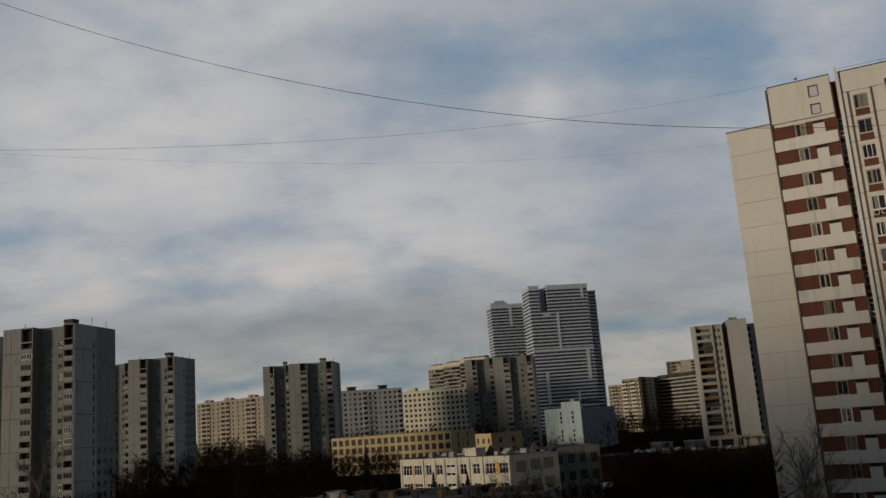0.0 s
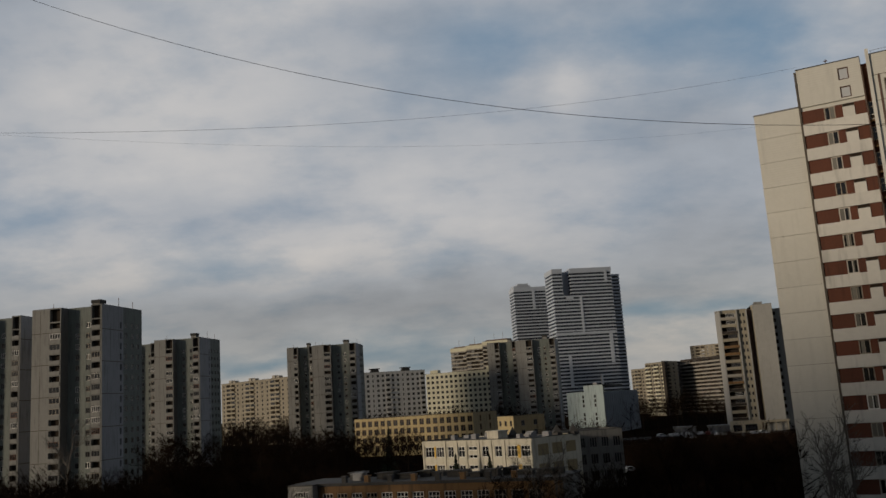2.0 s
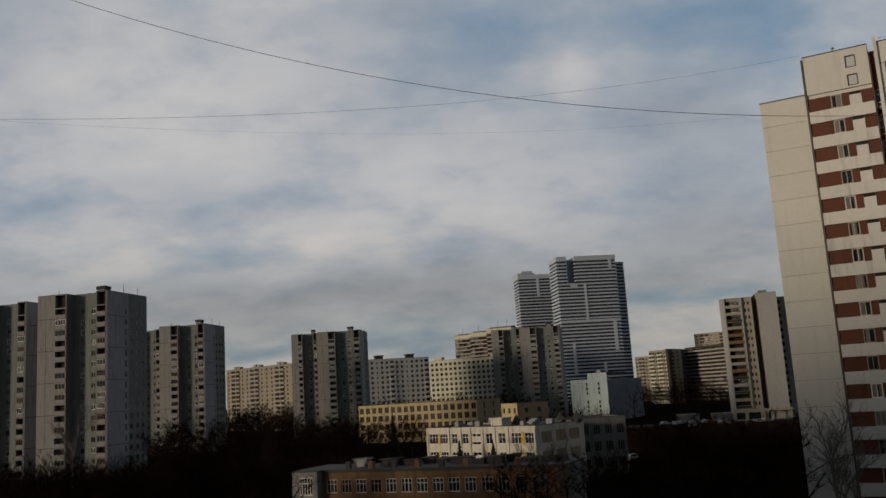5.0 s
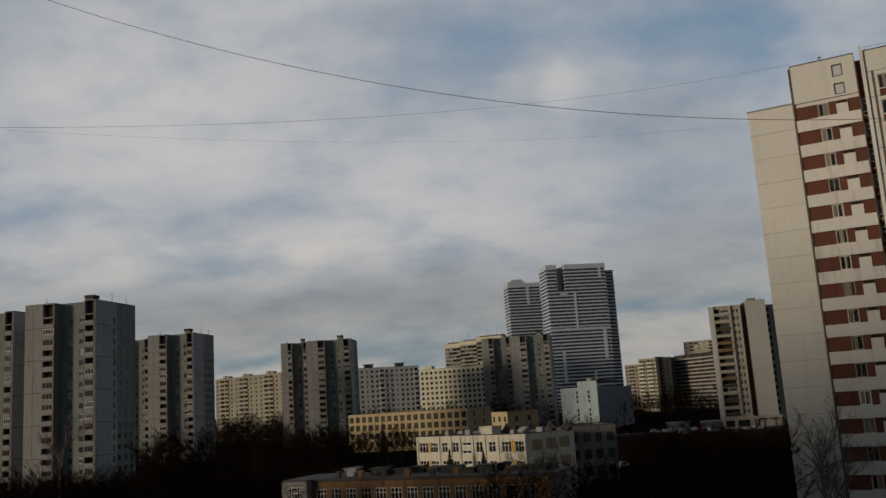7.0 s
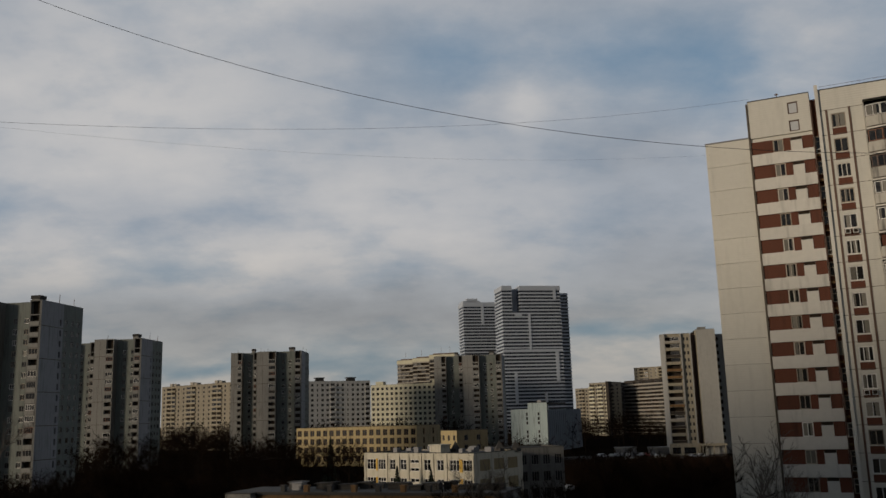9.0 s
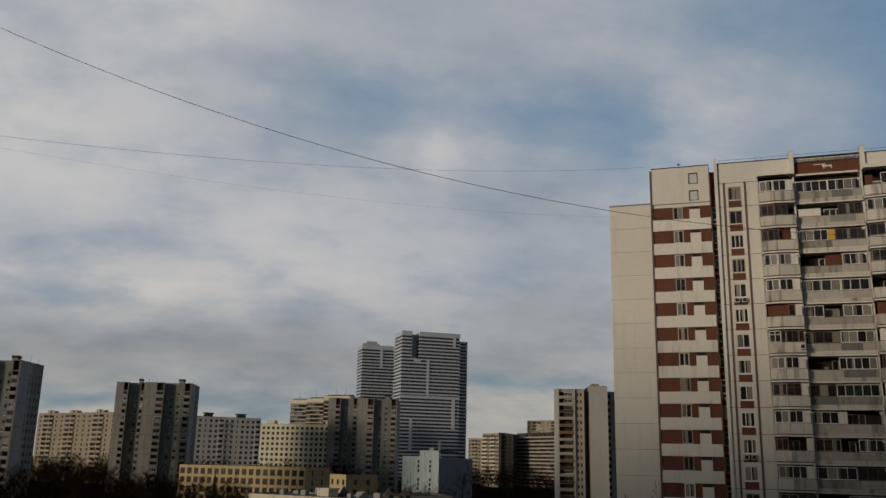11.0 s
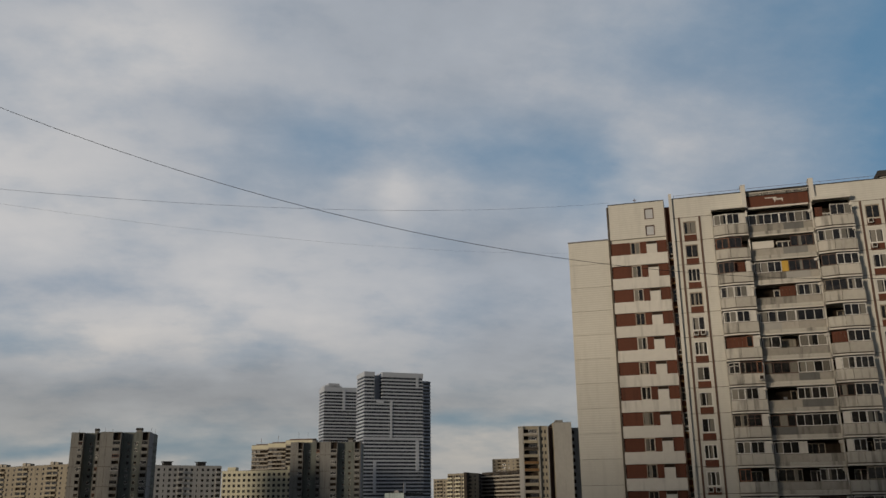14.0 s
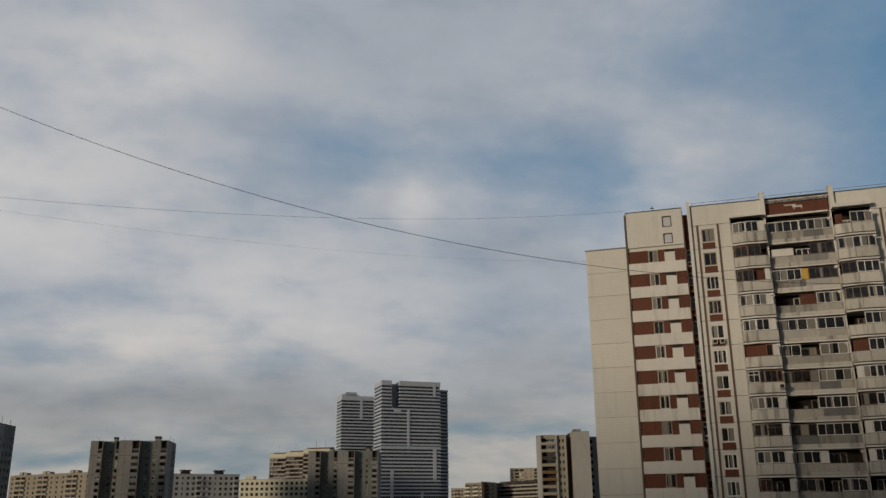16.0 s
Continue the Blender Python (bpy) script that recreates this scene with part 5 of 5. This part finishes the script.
def bare_tree(seed, h, twigs, spread):
    """Meshes of a leafless tree: trunk with its limbs, and a crown of fine twigs."""
    r = random.Random(seed)
    tv, tf, cv, cf = [], [], [], []
    tips = []

    def grow(p, way, length, rad, level):
        segs = 4 if level == 0 else 3
        for s in range(segs):
            way = (way + Vector((r.uniform(-1, 1), r.uniform(-1, 1), r.uniform(-0.3, 0.7))) * (0.07 if level == 0 else 0.2)).normalized()
            q = p + way * (length / segs)
            nr = rad * (1 - 0.55 / segs)
            limb(tv, tf, p, q, rad, nr, 6 if level == 0 else 4)
            if level < 2 and (level > 0 or s >= 1):
                for _ in range(2 if level else 3):
                    an = r.uniform(0, 2 * math.pi)
                    side = Vector((math.cos(an), math.sin(an), 0.0))
                    grow(q, (way * r.uniform(0.5, 1.0) + side * spread * r.uniform(0.6, 1.1)).normalized(), length * r.uniform(0.34, 0.52), nr * 0.55, level + 1)
            if level:
                tips.append((q.copy(), way.copy(), length))
            p, rad = q, nr

    grow(Vector((0, 0, -0.1)), Vector((0, 0, 1)), h * 0.86, 0.016 * h, 0)
    for _ in range(twigs):
        p, way, ln = r.choice(tips)
        d = (way + Vector((r.uniform(-1, 1), r.uniform(-1, 1), r.uniform(-0.5, 0.9))) * 0.8).normalized()
        q = p + d * r.uniform(0.05, 0.13) * h
        limb(cv, cf, p, q, 0.022, 0.008, 3)
        d2 = (d + Vector((r.uniform(-1, 1), r.uniform(-1, 1), r.uniform(-0.5, 0.8))) * 0.7).normalized()
        limb(cv, cf, p.lerp(q, 0.6), p.lerp(q, 0.6) + d2 * 0.05 * h, 0.014, 0.006, 3)
    out = []
    for nm, vv, ff in (("trunk", tv, tf), ("crown", cv, cf)):
        me = bpy.data.meshes.new(nm)
        me.from_pydata([tuple(p) for p in vv], [], ff)
        out.append(me)
    return out


def tree_thing(seed, twigs, spread, label, bark):
    t = new("tree")
    tagged(t, label, "tree", "bare trees")
    trunk, crown = bare_tree(seed, 10.0, twigs, spread)
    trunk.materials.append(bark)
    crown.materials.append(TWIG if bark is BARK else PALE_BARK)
    part("trunk", trunk, None, t)
    part("crown", crown, None, t)
    return t


models = [tree_thing(11 + i, 430, 0.75 + 0.12 * i, "leafless dark tree with fine brown twigs", BARK) for i in range(5)]
models += [tree_thing(31, 420, 0.5, "leafless pale-barked tree with thin upright branches", PALE_BARK)]
used = [False] * len(models)
trng = random.Random(21)


def plant(model, x, y, h):
    m = Matrix.LocRotScale((x, y, 0.0), Euler((0, 0, trng.uniform(0, 6.28))), None)
    s = h / 10.0
    if not used[model]:
        ob = models[model]
        ob.matrix_basis = m
        used[model] = True
    else:
        ob = copy_thing(models[model], m)
    ob.scale = (s * trng.uniform(0.9, 1.15), s * trng.uniform(0.9, 1.15), s)


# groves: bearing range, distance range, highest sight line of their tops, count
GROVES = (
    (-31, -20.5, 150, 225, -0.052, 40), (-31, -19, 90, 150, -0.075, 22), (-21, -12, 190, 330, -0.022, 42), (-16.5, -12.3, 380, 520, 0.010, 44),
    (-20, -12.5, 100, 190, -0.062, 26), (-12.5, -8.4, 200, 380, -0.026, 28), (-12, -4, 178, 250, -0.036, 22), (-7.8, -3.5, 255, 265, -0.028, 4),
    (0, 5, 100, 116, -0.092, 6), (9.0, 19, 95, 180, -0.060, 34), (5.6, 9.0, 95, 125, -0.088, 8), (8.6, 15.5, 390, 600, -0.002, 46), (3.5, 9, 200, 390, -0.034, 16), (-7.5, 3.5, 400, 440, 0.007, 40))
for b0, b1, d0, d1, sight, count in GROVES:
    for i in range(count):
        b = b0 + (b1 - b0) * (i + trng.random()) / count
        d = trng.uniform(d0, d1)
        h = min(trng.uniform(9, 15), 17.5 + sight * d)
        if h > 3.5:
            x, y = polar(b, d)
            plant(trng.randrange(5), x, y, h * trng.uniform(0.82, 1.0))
for b, d, h in ((20.9, 91, 10.8), (21.5, 93, 8.5), (3.0, 117, 8.5), (4.6, 116, 8.5), (-25.5, 215, 14.5)):
    plant(5, *polar(b, d), h)

# ---- undergrowth and far woods ----
def thicket(seed, b0, b1, d0, d1, hmin, hmax, count):
    r = random.Random(seed)
    v, f = [], []
    for _ in range(count):
        b, d = r.uniform(b0, b1), math.sqrt(r.uniform(d0 * d0, d1 * d1))
        x, y = polar(b, d)
        h = r.uniform(hmin, hmax)
        wide = 0.02 + 0.00012 * d
        base = Vector((x, y, 0))
        for _k in range(5):
            lean = Vector((r.uniform(-0.4, 0.4), r.uniform(-0.4, 0.4), 1)).normalized()
            limb(v, f, base + Vector((r.uniform(-1.0, 1.0), r.uniform(-1.0, 1.0), 0)), base + lean * h * r.uniform(0.6, 1.0), wide, wide * 0.3, 3)
    me = bpy.data.meshes.new("thicket")
    me.from_pydata([tuple(p) for p in v], [], f)
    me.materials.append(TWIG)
    return tagged(new("thicket", me), "dark bare undergrowth between the trees", "undergrowth", kind="stuff")


thicket(1, -32, -8, 140, 330, 2, 6, 9000)
thicket(2, -12, 20, 90, 118, 0.6, 2.2, 2500)
thicket(3, 5.5, 20, 120, 330, 1.0, 3.0, 5000)
thicket(4, -40, 45, 60, 90, 1, 4, 2500)
thicket(5, -32, 20, 520, 1400, 5, 14, 6000)

# ---- spruces by the kindergarten ----
def spruce(x, y, h):
    r = random.Random(int(h * 100))
    t = new("spruce_tree")
    t.matrix_basis = pose(x, y, 0)
    tagged(t, "small dark spruce beside the kindergarten", "tree", "spruces")
    v, f = [], []
    limb(v, f, Vector((0, 0, 0)), Vector((0, 0, h)), 0.14, 0.02, 6)
    me = bpy.data.meshes.new("trunk")
    me.from_pydata([tuple(p) for p in v], [], f)
    me.materials.append(BARK)
    part("trunk", me, None, t)
    v, f = [], []
    for i in range(900):
        z = h * (0.08 + 0.9 * r.random() ** 1.2)
        rad = (h - z) * 0.26 * r.uniform(0.4, 1.05) + 0.08
        an = r.uniform(0, 6.283)
        a = Vector((0, 0, z))
        b = Vector((math.cos(an) * rad, math.sin(an) * rad, z - rad * 0.35))
        limb(v, f, a, b, 0.10, 0.03, 3)
    me = bpy.data.meshes.new("crown")
    me.from_pydata([tuple(p) for p in v], [], f)
    me.materials.append(SPRUCE)
    part("crown", me, None, t)


spruce(*polar(-1.9, 158.0), 9.2)
spruce(*polar(0.25, 153.0), 9.0)
spruce(*polar(-6.1, 250.0), 13.0)

# ---- overhead cables ----
def cable(b0, d0, z0, b1, d1, z1, sag, r, label):
    """A slack cable between two far points."""
    a, b = Vector((*polar(b0, d0), z0)), Vector((*polar(b1, d1), z1))
    cu = bpy.data.curves.new("overhead_cable", "CURVE")
    cu.dimensions, cu.bevel_depth, cu.bevel_resolution = "3D", r, 1
    sp = cu.splines.new("POLY")
    sp.points.add(60)
    for i, p in enumerate(sp.points):
        f = i / 60
        q = a.lerp(b, f) - Vector((0, 0, 4 * sag * f * (1 - f)))
        p.co = (*q, 1)
    cu.materials.append(CABLE)
    return tagged(new("overhead_cable", cu), label, "cable", "overhead cables")


cable(-42, 6.364, 20.933, 48, 6.364, 18.875, 0.872, 0.0014, "black cable strung across in front of the window")
cable(-50, 75.0, 38.25, 21.9, 100.0, 51.6, 3.365, 0.010, "thin cable slung from the panel block's roof")
cable(-50, 75.0, 39.85, 19.3, 100.3, 45.74, 2.80, 0.005, "thin cable slung from the panel block's wall")
